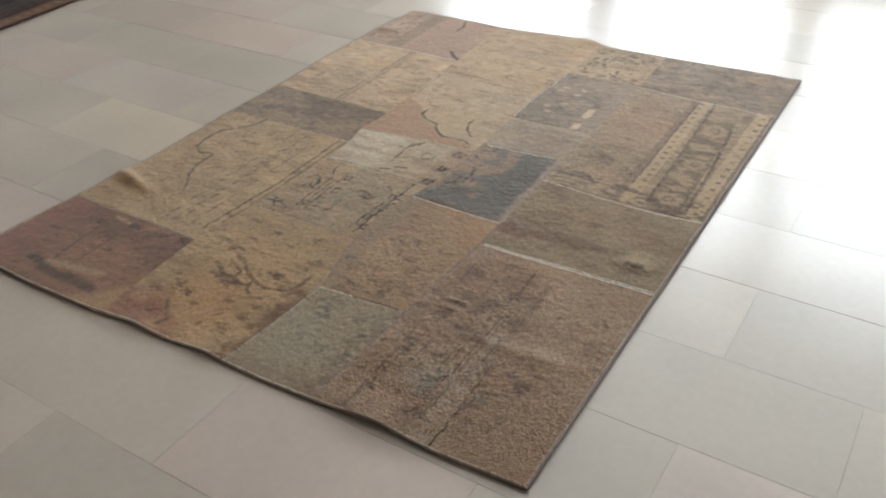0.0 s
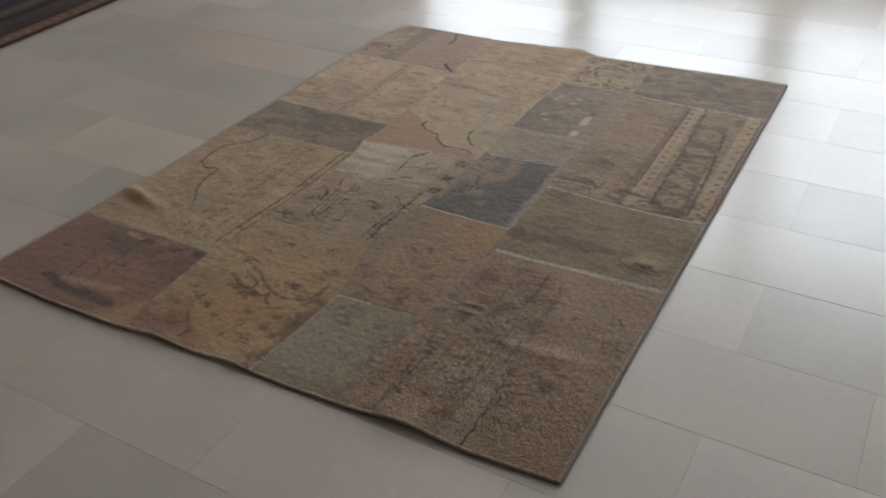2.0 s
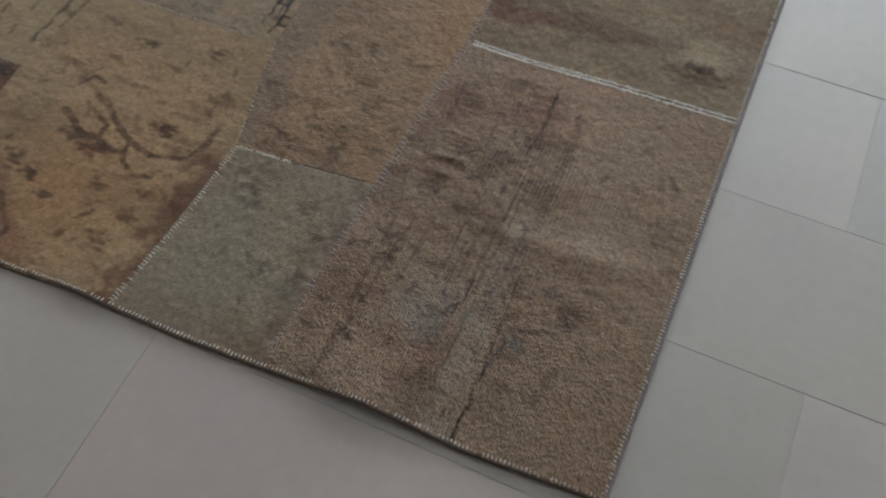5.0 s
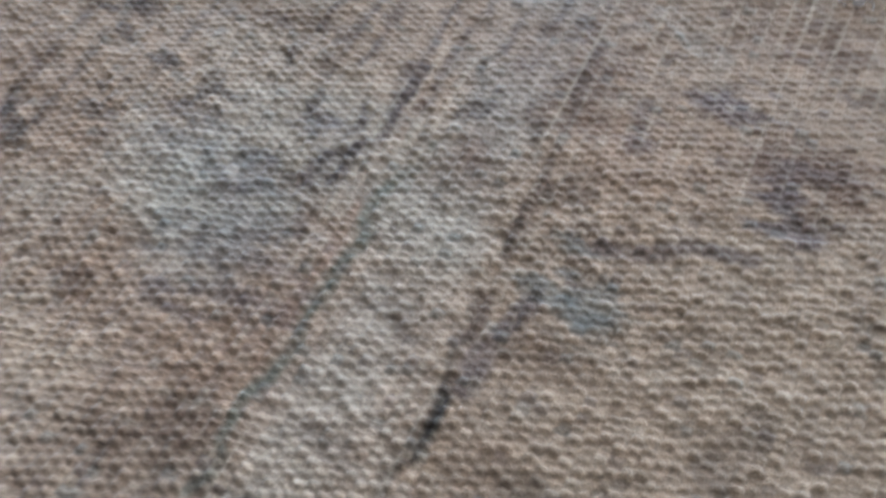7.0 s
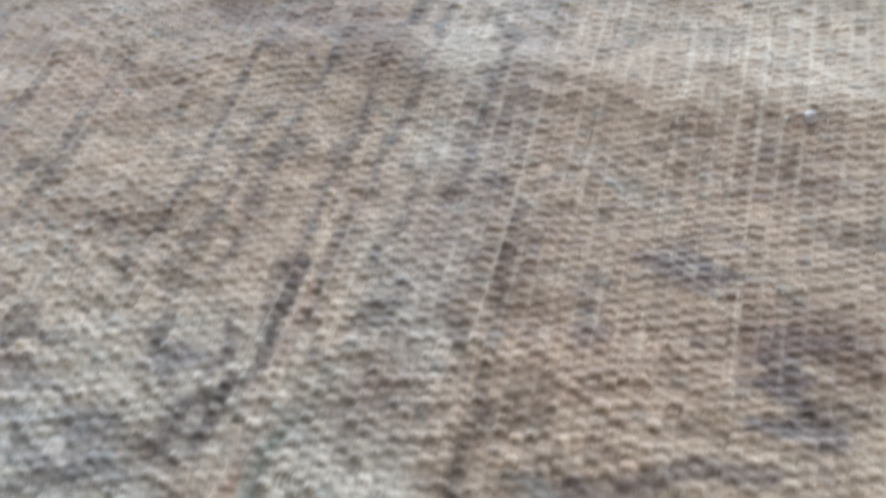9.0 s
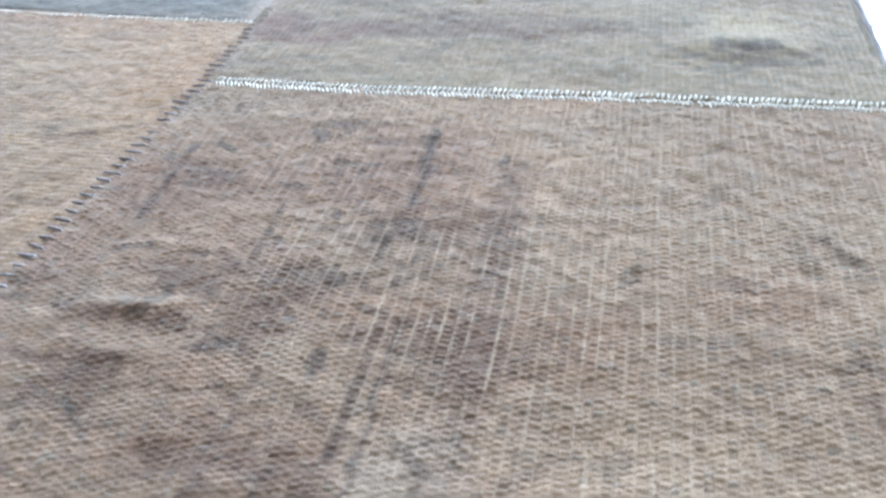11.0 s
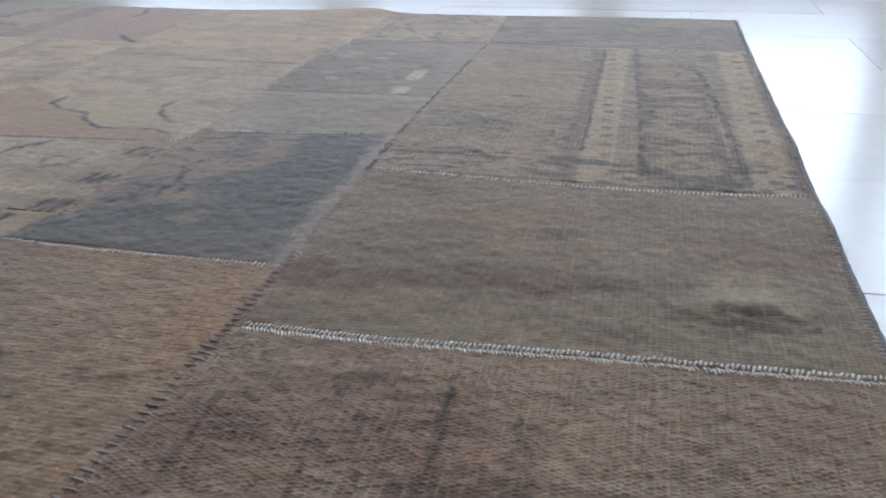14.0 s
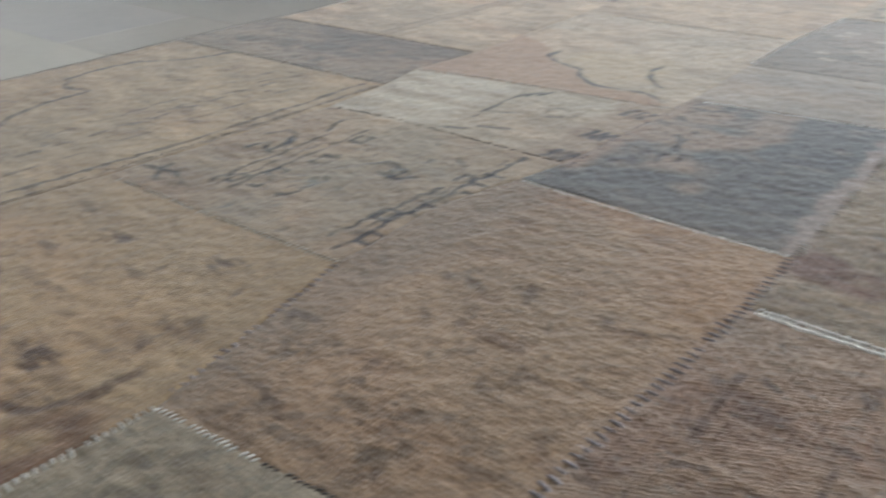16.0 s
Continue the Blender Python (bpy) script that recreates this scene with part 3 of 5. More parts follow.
def dye_motif(x, y):
    c = worn(x, y, lin(140, 124, 100, 1.58), 181, 0.75)
    c = blend(c, lin(128, 122, 106, 1.5), 0.5 * np.clip(0.6 + cloud(x, y, 0.07, 182), 0, 1) * step(abs(x - 0.74), 0.09, 0.04))
    c = blend(c, lin(146, 118, 86, 1.55), 0.5 * np.clip(1 - np.hypot((x - 0.55) / 0.06, (y - 0.8) / 0.09), 0, 1))
    for k, (a, b, w, f) in enumerate((((0.607, 0.60), (0.603, 0.79), 0.0024, 0.8), ((0.64, 0.60), (0.634, 0.83), 0.0024, 0.8), ((0.622, 0.6), (0.62, 0.76), 0.0018, 0.6),
                                      ((0.85, 0.565), (0.855, 0.872), 0.0032, 0.95), ((0.826, 0.58), (0.834, 0.74), 0.0024, 0.85), ((0.842, 0.60), (0.843, 0.85), 0.0018, 0.6))):
        c = stroke(c, x, y, DARK, [a, b], w, f, k)
    # little open squares strung along the two borders
    for k, (px, py, r) in enumerate(((0.622, 0.625, 0.009), (0.655, 0.632, 0.009), (0.648, 0.665, 0.008), (0.664, 0.723, 0.010), (0.652, 0.80, 0.009), (0.835, 0.65, 0.010), (0.862, 0.60, 0.009), (0.862, 0.68, 0.011), (0.876, 0.729, 0.013), (0.862, 0.787, 0.012), (0.84, 0.775, 0.008))):
        d = abs(np.maximum(abs(x - px), abs(y - py) * 0.8) - r)
        c = blend(c, DARK, 0.85 * step(d, 0.0026, 0.003) * np.clip(0.8 + 0.8 * cloud(x, y, 0.012, 183 + k, 1), 0, 1))
    for k, line in enumerate(([(0.538, 0.745), (0.548, 0.77), (0.57, 0.765), (0.598, 0.718)], [(0.553, 0.696), (0.562, 0.725), (0.578, 0.705), (0.592, 0.703)], [(0.57, 0.755), (0.582, 0.74), (0.586, 0.712)],
                              [(0.495, 0.578), (0.53, 0.585), (0.555, 0.591), (0.59, 0.573)], [(0.525, 0.605), (0.535, 0.578), (0.555, 0.562)], [(0.715, 0.742), (0.74, 0.765), (0.77, 0.752), (0.765, 0.728), (0.745, 0.735)],
                              [(0.755, 0.745), (0.775, 0.728), (0.79, 0.745)], [(0.59, 0.80), (0.575, 0.84)], [(0.70, 0.62), (0.715, 0.64), (0.71, 0.66)])):
        c = stroke(c, x, y, DARK, line, 0.0034, 0.85, 20 + k)
    c = scatter(c, x, y, BROWN, 19, (0.67, 0.56), (0.82, 0.86), 14, 0.012, 0.004, 0.6)
    return scatter(c, x, y, SLATE * 0.8, 39, (0.67, 0.56), (0.82, 0.86), 10, 0.01, 0.006, 0.5)


def dye_ochre(x, y):
    c = worn(x, y, lin(148, 126, 90, 1.56), 191, 0.85)
    c = blend(c, lin(160, 122, 72, 1.55), 0.75 * np.clip(1.15 - np.hypot((x - 0.70) / 0.17, (y - 0.12) / 0.2), 0, 1))
    c = blend(c, lin(126, 78, 60, 1.5), 0.8 * np.clip(1.2 - np.hypot((x - 0.58) / 0.12, (y - 0.02) / 0.09) + 0.4 * cloud(x, y, 0.05, 192), 0, 1))
    c = blend(c, lin(104, 64, 42, 1.4), 0.65 * np.clip((x - 0.865 + 0.035 * cloud(x, y, 0.025, 193, 3)) / 0.03, 0, 1) * np.clip((0.31 - y) / 0.08, 0, 1))
    c = blend(c, lin(142, 120, 86, 1.55), 0.6 * np.clip((y - 0.36) / 0.06, 0, 1))
    ink = lin(90, 62, 38, 1.2)
    # the branch with its curled leaves
    for k, (line, w) in enumerate((([(0.644, 0.311), (0.675, 0.30), (0.701, 0.279), (0.73, 0.262), (0.755, 0.249), (0.803, 0.237)], 0.006), ([(0.803, 0.237), (0.857, 0.253), (0.878, 0.282), (0.881, 0.334)], 0.005),
                                   ([(0.61, 0.262), (0.637, 0.247), (0.67, 0.228), (0.698, 0.234), (0.722, 0.218), (0.76, 0.225)], 0.006), ([(0.643, 0.29), (0.665, 0.275), (0.70, 0.262), (0.70, 0.24)], 0.0045), ([(0.755, 0.249), (0.765, 0.21), (0.80, 0.19), (0.83, 0.20)], 0.0045),
                                   ([(0.617, 0.075), (0.64, 0.05), (0.674, 0.02), (0.664, -0.01)], 0.005), ([(0.64, 0.05), (0.61, 0.02), (0.59, 0.025)], 0.005), ([(0.60, 0.32), (0.615, 0.345), (0.64, 0.34)], 0.004))):
        c = stroke(c, x, y, ink, line, w, 0.75, k)
    for k, (px, py, rx, ry, f) in enumerate(((0.797, 0.293, 0.02, 0.013, 0.9), (0.631, 0.125, 0.02, 0.010, 0.9), (0.682, 0.102, 0.024, 0.008, 0.75), (0.595, 0.14, 0.014, 0.014, 0.75), (0.661, 0.455, 0.02, 0.008, 0.9), (0.795, 0.48, 0.014, 0.016, 0.8),
                                             (0.66, 0.225, 0.03, 0.016, 0.6), (0.71, 0.215, 0.026, 0.016, 0.65), (0.55, 0.10, 0.02, 0.012, 0.6), (0.84, 0.12, 0.018, 0.012, 0.5), (0.76, 0.15, 0.02, 0.008, 0.5), (0.70, 0.36, 0.02, 0.007, 0.5), (0.62, 0.40, 0.02, 0.006, 0.5),
                                             (0.74, 0.42, 0.02, 0.007, 0.5), (0.57, 0.47, 0.02, 0.007, 0.5), (0.86, 0.40, 0.014, 0.012, 0.5), (0.82, 0.06, 0.02, 0.014, 0.55))):
        c = blot(c, x, y, ink, px, py, rx, ry, f, k)
    c = blot(c, x, y, RUST, 0.70, 0.205, 0.022, 0.012, 0.7, 30)
    c = scatter(c, x, y, ink, 20, (0.50, 0.0), (0.88, 0.52), 46, 0.014, 0.0045, 0.5)
    return c


def dye_celadon(x, y):
    c = worn(x, y, lin(134, 128, 110, 1.6), 201, 0.5)
    c = blend(c, lin(130, 132, 120, 1.55), 0.5 * np.clip(0.5 + cloud(x, y, 0.1, 202), 0, 1))
    c = blend(c, lin(112, 98, 82, 1.5), 0.7 * np.clip((x - 1.15 + 0.03 * cloud(x, y, 0.04, 203)) / 0.03, 0, 1))
    c = blend(c, lin(118, 100, 84, 1.5), 0.4 * np.clip((0.05 - y) / 0.05, 0, 1))
    for k, (px, py, rx, ry) in enumerate(((1.0, 0.255, 0.02, 0.016), (0.96, 0.28, 0.018, 0.012), (1.01, 0.225, 0.02, 0.012), (1.10, 0.25, 0.014, 0.012), (1.14, 0.21, 0.014, 0.016), (1.09, 0.13, 0.016, 0.008), (1.15, 0.13, 0.014, 0.012))):
        c = blot(c, x, y, lin(92, 84, 70, 1.35), px, py, rx, ry, 0.6, k)
    return scatter(c, x, y, lin(88, 80, 68, 1.35), 22, (0.93, 0.0), (1.17, 0.31), 20, 0.014, 0.005, 0.45)


def dye_tan(x, y):
    c = worn(x, y, lin(138, 116, 90, 1.6), 211, 0.6)
    c = blend(c, lin(146, 116, 78, 1.6), 0.5 * np.clip(cloud(x, y, (0.12, 0.2), 212) + 0.1, 0, 1) * np.clip((y - 0.5) / 0.1, 0, 1))
    c = blend(c, lin(126, 112, 96, 1.5), 0.6 * np.clip((0.96 - x) / 0.04, 0, 1))
    c = scatter(c, x, y, BROWN, 23, (0.9, 0.35), (1.17, 0.62), 44, 0.018, 0.005, 0.35)
    return scatter(c, x, y, lin(80, 68, 50, 1.4), 24, (0.93, 0.33), (1.15, 0.44), 26, 0.022, 0.007, 0.4)


def dye_slate(x, y):
    c = worn(x, y, lin(89, 89, 89, 1.45), 221, 0.7)
    warm = np.clip((0.165 - np.hypot((x - 0.945) * 1.1, (y - 1.10) * 0.85)) / 0.09 + 0.9 * cloud(x, y, 0.05, 222), 0, 1)
    c = blend(c, lin(134, 117, 100, 1.5), 0.85 * warm)
    c = blend(c, lin(132, 112, 94, 1.5), 0.8 * np.clip((0.935 - x) / 0.02, 0, 1) * np.clip((y - 0.86) / 0.03, 0, 1))
    c = scatter(c, x, y, lin(62, 48, 42, 1.0), 25, (0.92, 0.95), (1.05, 1.19), 18, 0.014, 0.005, 0.6)
    for k, line in enumerate(([(0.94, 0.925), (0.955, 0.945), (0.964, 0.93), (0.97, 0.955)], [(0.96, 0.985), (0.978, 0.978), (0.985, 1.0), (0.975, 1.04), (0.96, 1.05)], [(0.975, 1.0), (1.0, 0.99), (1.0, 0.97)], [(0.93, 1.165), (0.958, 1.164), (0.975, 1.175)], [(0.92, 1.09), (0.935, 1.08)])):
        c = stroke(c, x, y, lin(58, 44, 38, 1.0), line, 0.0045, 0.75, k)
    c = blend(c, lin(140, 130, 126, 1.55), 0.75 * np.clip((x - 1.168 - 0.008 * cloud(x, y, 0.02, 225)) / 0.012, 0, 1))
    return flecks(c, x, y, lin(120, 116, 112, 1.4), 226, (0.03, 0.012), 0.55, 0.5)


def dye_mist(x, y):
    c = worn(x, y, lin(136, 128, 117, 1.5), 231, 0.7)
    return blend(c, lin(150, 136, 116, 1.6), 0.5 * np.clip(cloud(x, y, (0.2, 0.05), 233), 0, 1))


def dye_ash(x, y):
    c = worn(x, y, lin(120, 109, 97, 1.48), 241, 0.75)
    c = blend(c, lin(134, 124, 114, 1.5), 0.6 * np.clip((x - 1.125 + 0.01 * cloud(x, y, 0.04, 242)) / 0.03, 0, 1))
    for px, py in ((0.967, 1.73), (1.031, 1.687), (1.034, 1.734), (0.96, 1.70), (0.99, 1.77), (0.97, 1.56), (1.02, 1.60), (0.99, 1.52)):
        c = blend(c, PALE * 0.85, 0.75 * step(np.maximum(abs(x - px), abs(y - py) * 1.6), 0.012, 0.006))
    for y0, y1 in ((1.435, 1.48), (1.53, 1.60)):
        c = blend(c, PALE, 0.8 * step(np.maximum(abs(x - 1.128) / 0.013, abs(y - (y0 + y1) / 2) / ((y1 - y0) / 2)), 1.0, 0.2))
    return scatter(c, x, y, BROWN, 26, (0.93, 1.44), (1.1, 1.84), 20, 0.02, 0.005, 0.4)


def dye_floral(x, y):
    c = worn(x, y, lin(140, 124, 98, 1.6), 251, 0.8)
    c = scatter(c, x, y, BROWN, 27, (0.93, 1.87), (1.17, 2.14), 46, 0.016, 0.007, 0.85)
    return scatter(c, x, y, OLIVE, 28, (0.93, 1.87), (1.17, 2.14), 22, 0.016, 0.007, 0.6)


def ribs(c, x, y, amount, colour=PALE):
    """Bare warp threads that show between the columns of pile."""
    n, a = columns(x, y)
    return blend(c, colour, amount * np.clip((abs(a) - 0.32) / 0.12, 0, 1) * (0.6 + 0.4 * hashed(n + (a > 0), np.zeros_like(n), 9)) * np.clip(0.6 + 0.8 * cloud(x, y, (0.008, 0.03), 47, 2), 0, 1))


def dye_umber(x, y):
    c = worn(x, y, lin(138, 114, 88, 1.7), 261, 0.7)
    c = blend(c, lin(120, 82, 58, 1.5), 0.75 * np.clip(cloud(x, y, (0.14, 0.07), 262) + 0.25, 0, 1) * np.clip((y - 0.25) / 0.1, 0, 1) * np.clip((1.5 - x) / 0.1, 0, 1))
    c = blend(c, lin(140, 116, 88, 1.6), 0.7 * np.clip((x - 1.48) / 0.05, 0, 1))
    c = blend(c, lin(150, 142, 128, 1.55), 0.5 * step(near_line(x, y, [(1.44, 0.0), (1.435, 0.4)]), 0.028, 0.02) * np.clip(0.7 + cloud(x, y, 0.05, 263), 0, 1))
    c = blend(c, lin(150, 144, 130, 1.55), 0.5 * step(np.hypot((x - 1.36) / 1.2, y - 0.16), 0.07, 0.05) * np.clip(0.6 + cloud(x, y, 0.04, 264), 0, 1))
    c = blend(c, lin(138, 104, 74, 1.6), 0.55 * np.clip(cloud(x, y, (0.1, 0.05), 265), 0, 1))
    # long border lines, each a column or two wide
    c = blend(c, lin(112, 86, 72, 1.45), 0.5 * step(near_line(x, y, [(1.44, 0.2), (1.455, 0.4), (1.45, 0.6)]), 0.012, 0.014))
    c = stroke(c, x, y, DARK, [(1.476, -0.01), (1.474, 0.06), (1.473, 0.12), (1.474, 0.137)], 0.003, 0.9)
    c = stroke(c, x, y, lin(66, 42, 34, 1.1), [(1.474, 0.137), (1.471, 0.18), (1.471, 0.215), (1.469, 0.232), (1.466, 0.28)], 0.0026, 0.55, 1)
    c = stroke(c, x, y, PLUM, [(1.48, 0.12), (1.479, 0.141), (1.486, 0.158)], 0.004, 0.55, 2)
    c = stroke(c, x, y, lin(62, 42, 50, 1.15), [(1.394, 0.175), (1.397, 0.187), (1.404, 0.203), (1.40, 0.24)], 0.003, 0.75, 3)
    c = stroke(c, x, y, lin(76, 56, 60, 1.2), [(1.385, 0.168), (1.389, 0.19), (1.39, 0.215)], 0.0024, 0.6, 4)
    c = stroke(c, x, y, lin(84, 96, 82, 1.3), [(1.416, 0.05), (1.416, 0.12), (1.418, 0.172), (1.421, 0.205)], 0.0026, 0.75, 7)
    c = stroke(c, x, y, lin(140, 100, 70, 1.4), [(1.409, 0.10), (1.409, 0.19), (1.412, 0.23)], 0.0026, 0.55, 8)
    c = stroke(c, x, y, BROWN, [(1.391, 0.50), (1.393, 0.57), (1.389, 0.665)], 0.0032, 0.75, 5)
    c = stroke(c, x, y, BROWN, [(1.255, 0.03), (1.262, 0.2), (1.27, 0.3)], 0.003, 0.4, 6)
    for k, px in enumerate((1.362, 1.376, 1.398, 1.412, 1.426, 1.44, 1.348)):
        c = stroke(c, x, y, lin(92, 74, 66, 1.3), [(px, 0.22 + 0.012 * (k % 3)), (px + 0.005, 0.30 + 0.05 * (k % 4))], 0.0022, 0.6, 8 + k)
    for k, (px, py, rx, ry, f) in enumerate(((1.375, 0.135, 0.028, 0.03, 0.38), (1.36, 0.166, 0.012, 0.012, 0.45), (1.328, 0.170, 0.016, 0.012, 0.4), (1.378, 0.197, 0.012, 0.008, 0.5), (1.555, 0.242, 0.012, 0.012, 0.6), (1.558, 0.224, 0.010, 0.010, 0.6), (1.528, 0.272, 0.016, 0.008, 0.55), (1.496, 0.247, 0.006, 0.012, 0.4))):
        c = blot(c, x, y, PLUM, px, py, rx, ry, f, k)
    for k, (px, py, rx, ry, f) in enumerate(((1.494, 0.187, 0.009, 0.009, 0.6), (1.497, 0.163, 0.016, 0.008, 0.6), (1.507, 0.17, 0.008, 0.01, 0.5), (1.36, 0.17, 0.006, 0.006, 0.4), (1.436, 0.14, 0.007, 0.007, 0.35))):
        c = blot(c, x, y, SLATE * 0.85, px, py, rx, ry, f, 20 + k)
    c = blend(c, lin(150, 150, 138, 1.5), 0.4 * np.clip(1.1 - np.hypot((x - 1.345) / 0.05, (y - 0.155) / 0.035) + 0.5 * cloud(x, y, 0.02, 266), 0, 1))
    c = blend(c, lin(156, 150, 136, 1.5), 0.35 * step(near_line(x, y, [(1.44, 0.05), (1.44, 0.3)]), 0.014, 0.01) * np.clip(0.8 + cloud(x, y, 0.03, 267), 0, 1))
    # worn flower heads and blots: place, size, darkness
    for k, (px, py, r, f) in enumerate(((1.396, 0.06, 0.022, 0.8), (1.326, 0.095, 0.009, 0.9), (1.252, 0.112, 0.014, 0.6), (1.203, 0.041, 0.014, 0.6), (1.253, 0.264, 0.014, 0.8), (1.262, 0.224, 0.014, 0.6),
                                        (1.573, 0.253, 0.012, 0.8), (1.565, 0.228, 0.010, 0.9), (1.273, 0.391, 0.024, 0.75), (1.355, 0.472, 0.03, 0.75), (1.651, 0.466, 0.024, 0.5), (1.382, 0.346, 0.02, 0.6),
                                        (1.331, 0.349, 0.014, 0.6), (1.300, 0.47, 0.026, 0.7), (1.266, 0.563, 0.016, 0.75), (1.33, 0.64, 0.016, 0.6), (1.392, 0.525, 0.026, 0.75), (1.475, 0.275, 0.011, 0.9),
                                        (1.544, 0.25, 0.009, 0.7), (1.57, 0.25, 0.012, 0.7), (1.386, 0.168, 0.010, 0.7), (1.447, 0.133, 0.008, 0.7), (1.60, 0.45, 0.024, 0.4), (1.43, 0.44, 0.03, 0.55))):
        d = np.hypot(x - px, (y - py) * 1.35) / r + 0.6 * cloud(x, y, (0.012, 0.008), 270 + k, 2)
        c = blend(c, lin(92, 64, 46, 1.25), 0.65 * f * np.clip((1.15 - d) * 1.3, 0, 1))
    for k, (px, py, rx, ry, f) in enumerate(((1.261, 0.385, 0.03, 0.034, 0.8), (1.336, 0.444, 0.04, 0.03, 0.8), (1.42, 0.532, 0.055, 0.026, 0.75), (1.435, 0.43, 0.05, 0.04, 0.55), (1.34, 0.642, 0.024, 0.013, 0.7),
                                             (1.258, 0.567, 0.022, 0.016, 0.75), (1.259, 0.243, 0.016, 0.02, 0.85), (1.464, 0.252, 0.02, 0.03, 0.5), (1.65, 0.43, 0.04, 0.018, 0.65), (1.558, 0.25, 0.034, 0.026, 0.55),
                                             (1.55, 0.315, 0.05, 0.016, 0.4), (1.387, 0.045, 0.03, 0.04, 0.6), (1.33, 0.35, 0.05, 0.03, 0.4), (1.27, 0.47, 0.02, 0.012, 0.6))):
        d = np.hypot((x - px) / rx, (y - py) / ry) + 0.75 * cloud(x, y, (0.02, 0.009), 310 + k, 2)
        c = blend(c, lin(98, 66, 46, 1.3), 0.68 * f * np.clip((1.2 - d) * 1.1, 0, 1))
    dashes = np.clip(0.55 + 0.9 * cloud(x, y, (0.03, 0.035), 330, 2), 0, 1)
    for line, wide, f in (([(1.249, 0.0), (1.24, 0.315), (1.233, 0.6)], 0.004, 0.5), ([(1.405, 0.34), (1.404, 0.5), (1.395, 0.6)], 0.003, 0.5), ([(1.29, 0.02), (1.30, 0.32)], 0.003, 0.35), ([(1.32, 0.48), (1.315, 0.67)], 0.003, 0.4)):
        c = blend(c, lin(70, 46, 36, 1.1), f * dashes * step(near_line(x, y, line), wide, 0.004))
    # paler along the low fold: its highlight, put into the colour
    c = blend(c, lin(160, 142, 116, 1.6), 0.45 * np.clip(1.2 - np.hypot((x - 1.52) / 0.09, (y - 0.37) / 0.03) + 0.6 * cloud(x, y, (0.06, 0.015), 333), 0, 1))
    c = scatter(c, x, y, lin(72, 58, 52, 1.2), 29, (1.18, 0.01), (1.46, 0.67), 90, 0.012, 0.004, 0.6)
    c = scatter(c, x, y, lin(92, 72, 56, 1.3), 30, (1.46, 0.05), (1.69, 0.68), 34, 0.022, 0.006, 0.4)
    # mauve and blue-green traces round the crossing lines
    c = stroke(c, x, y, PLUM * 0.85, [(1.503, 0.19), (1.514, 0.194), (1.533, 0.204), (1.552, 0.207)], 0.0034, 0.45, 2)
    c = stroke(c, x, y, SLATE, [(1.482, 0.306), (1.497, 0.299), (1.513, 0.291)], 0.005, 0.4, 5)
    # threads by knot
    i, j, a, b = knots(x, y)
    tint = hashed(i, j, 31)
    c = blend(c, PLUM, 0.22 * (tint > 0.965))
    c = blend(c, SLATE, 0.3 * (tint < 0.035))
    c = blend(c, PALE, 0.14 * ((tint > 0.5) & (tint < 0.58)))
    c = c * (0.9 + 0.22 * hashed(i, j, 33))[..., None]
    show = laid_flat(x, y) * np.clip(0.6 + 0.7 * cloud(x, y, (0.09, 0.07), 285), 0.1, 1) * np.clip(1.25 - (y - 0.45) / 0.2, 0.3, 1)
    near_lines = (0.3 * step(abs(x - 1.412), 0.016, 0.01) + 0.3 * step(abs(x - 1.472), 0.012, 0.01)) * np.clip((0.3 - y) / 0.1, 0, 1)
    return ribs(c, x, y, np.clip(0.42 * show + 0.3 * np.clip(1.4 - np.hypot((x - 1.53) / 0.13, (y - 0.42) / 0.12), 0, 1) + near_lines, 0, 0.48))


def dye_moss(x, y):
    c = worn(x, y, lin(122, 106, 82, 1.5), 291, 0.7)
    c = blend(c, lin(126, 118, 96, 1.55), 0.5 * np.clip(cloud(x, y, (0.15, 0.1), 293) + 0.6 * np.clip((x - 1.5) / 0.1, 0, 1), 0, 1))
    band = np.clip(1.4 - abs(y - 0.815 - 0.012 * np.sin(x * 14)) / 0.026 + 0.7 * cloud(x, y, (0.06, 0.025), 294), 0, 1) * np.clip((1.58 - x) / 0.1, 0, 1)
    c = blend(c, lin(94, 66, 48, 1.35), 0.65 * band)
    c = blend(c, lin(112, 66, 48, 1.4), 0.5 * band * np.clip((1.34 - x) / 0.06, 0, 1))
    # a worn flower with a pale halo
    c = blend(c, lin(152, 140, 112, 1.5), 0.6 * np.clip(1.4 - np.hypot((x - 1.61) / 0.042, (y - 0.834) / 0.026) + 0.5 * cloud(x, y, 0.012, 295), 0, 1))
    for k in range(6):
        a = 0.3 + k * 0.5
        c = stroke(c, x, y, lin(78, 58, 40, 1.2), [(1.604, 0.79), (1.604 + 0.026 * math.cos(a), 0.79 + 0.02 * math.sin(a))], 0.0045, 0.75, k)
    c = blot(c, x, y, lin(82, 64, 46, 1.25), 1.60, 0.772, 0.04, 0.014, 0.6, 4)
    c = blot(c, x, y, lin(90, 72, 52, 1.3), 1.66, 0.80, 0.02, 0.03, 0.4, 5)
    return ribs(scatter(c, x, y, lin(84, 66, 46, 1.3), 32, (1.2, 0.72), (1.68, 1.06), 18, 0.018, 0.006, 0.4), x, y, 0.16)


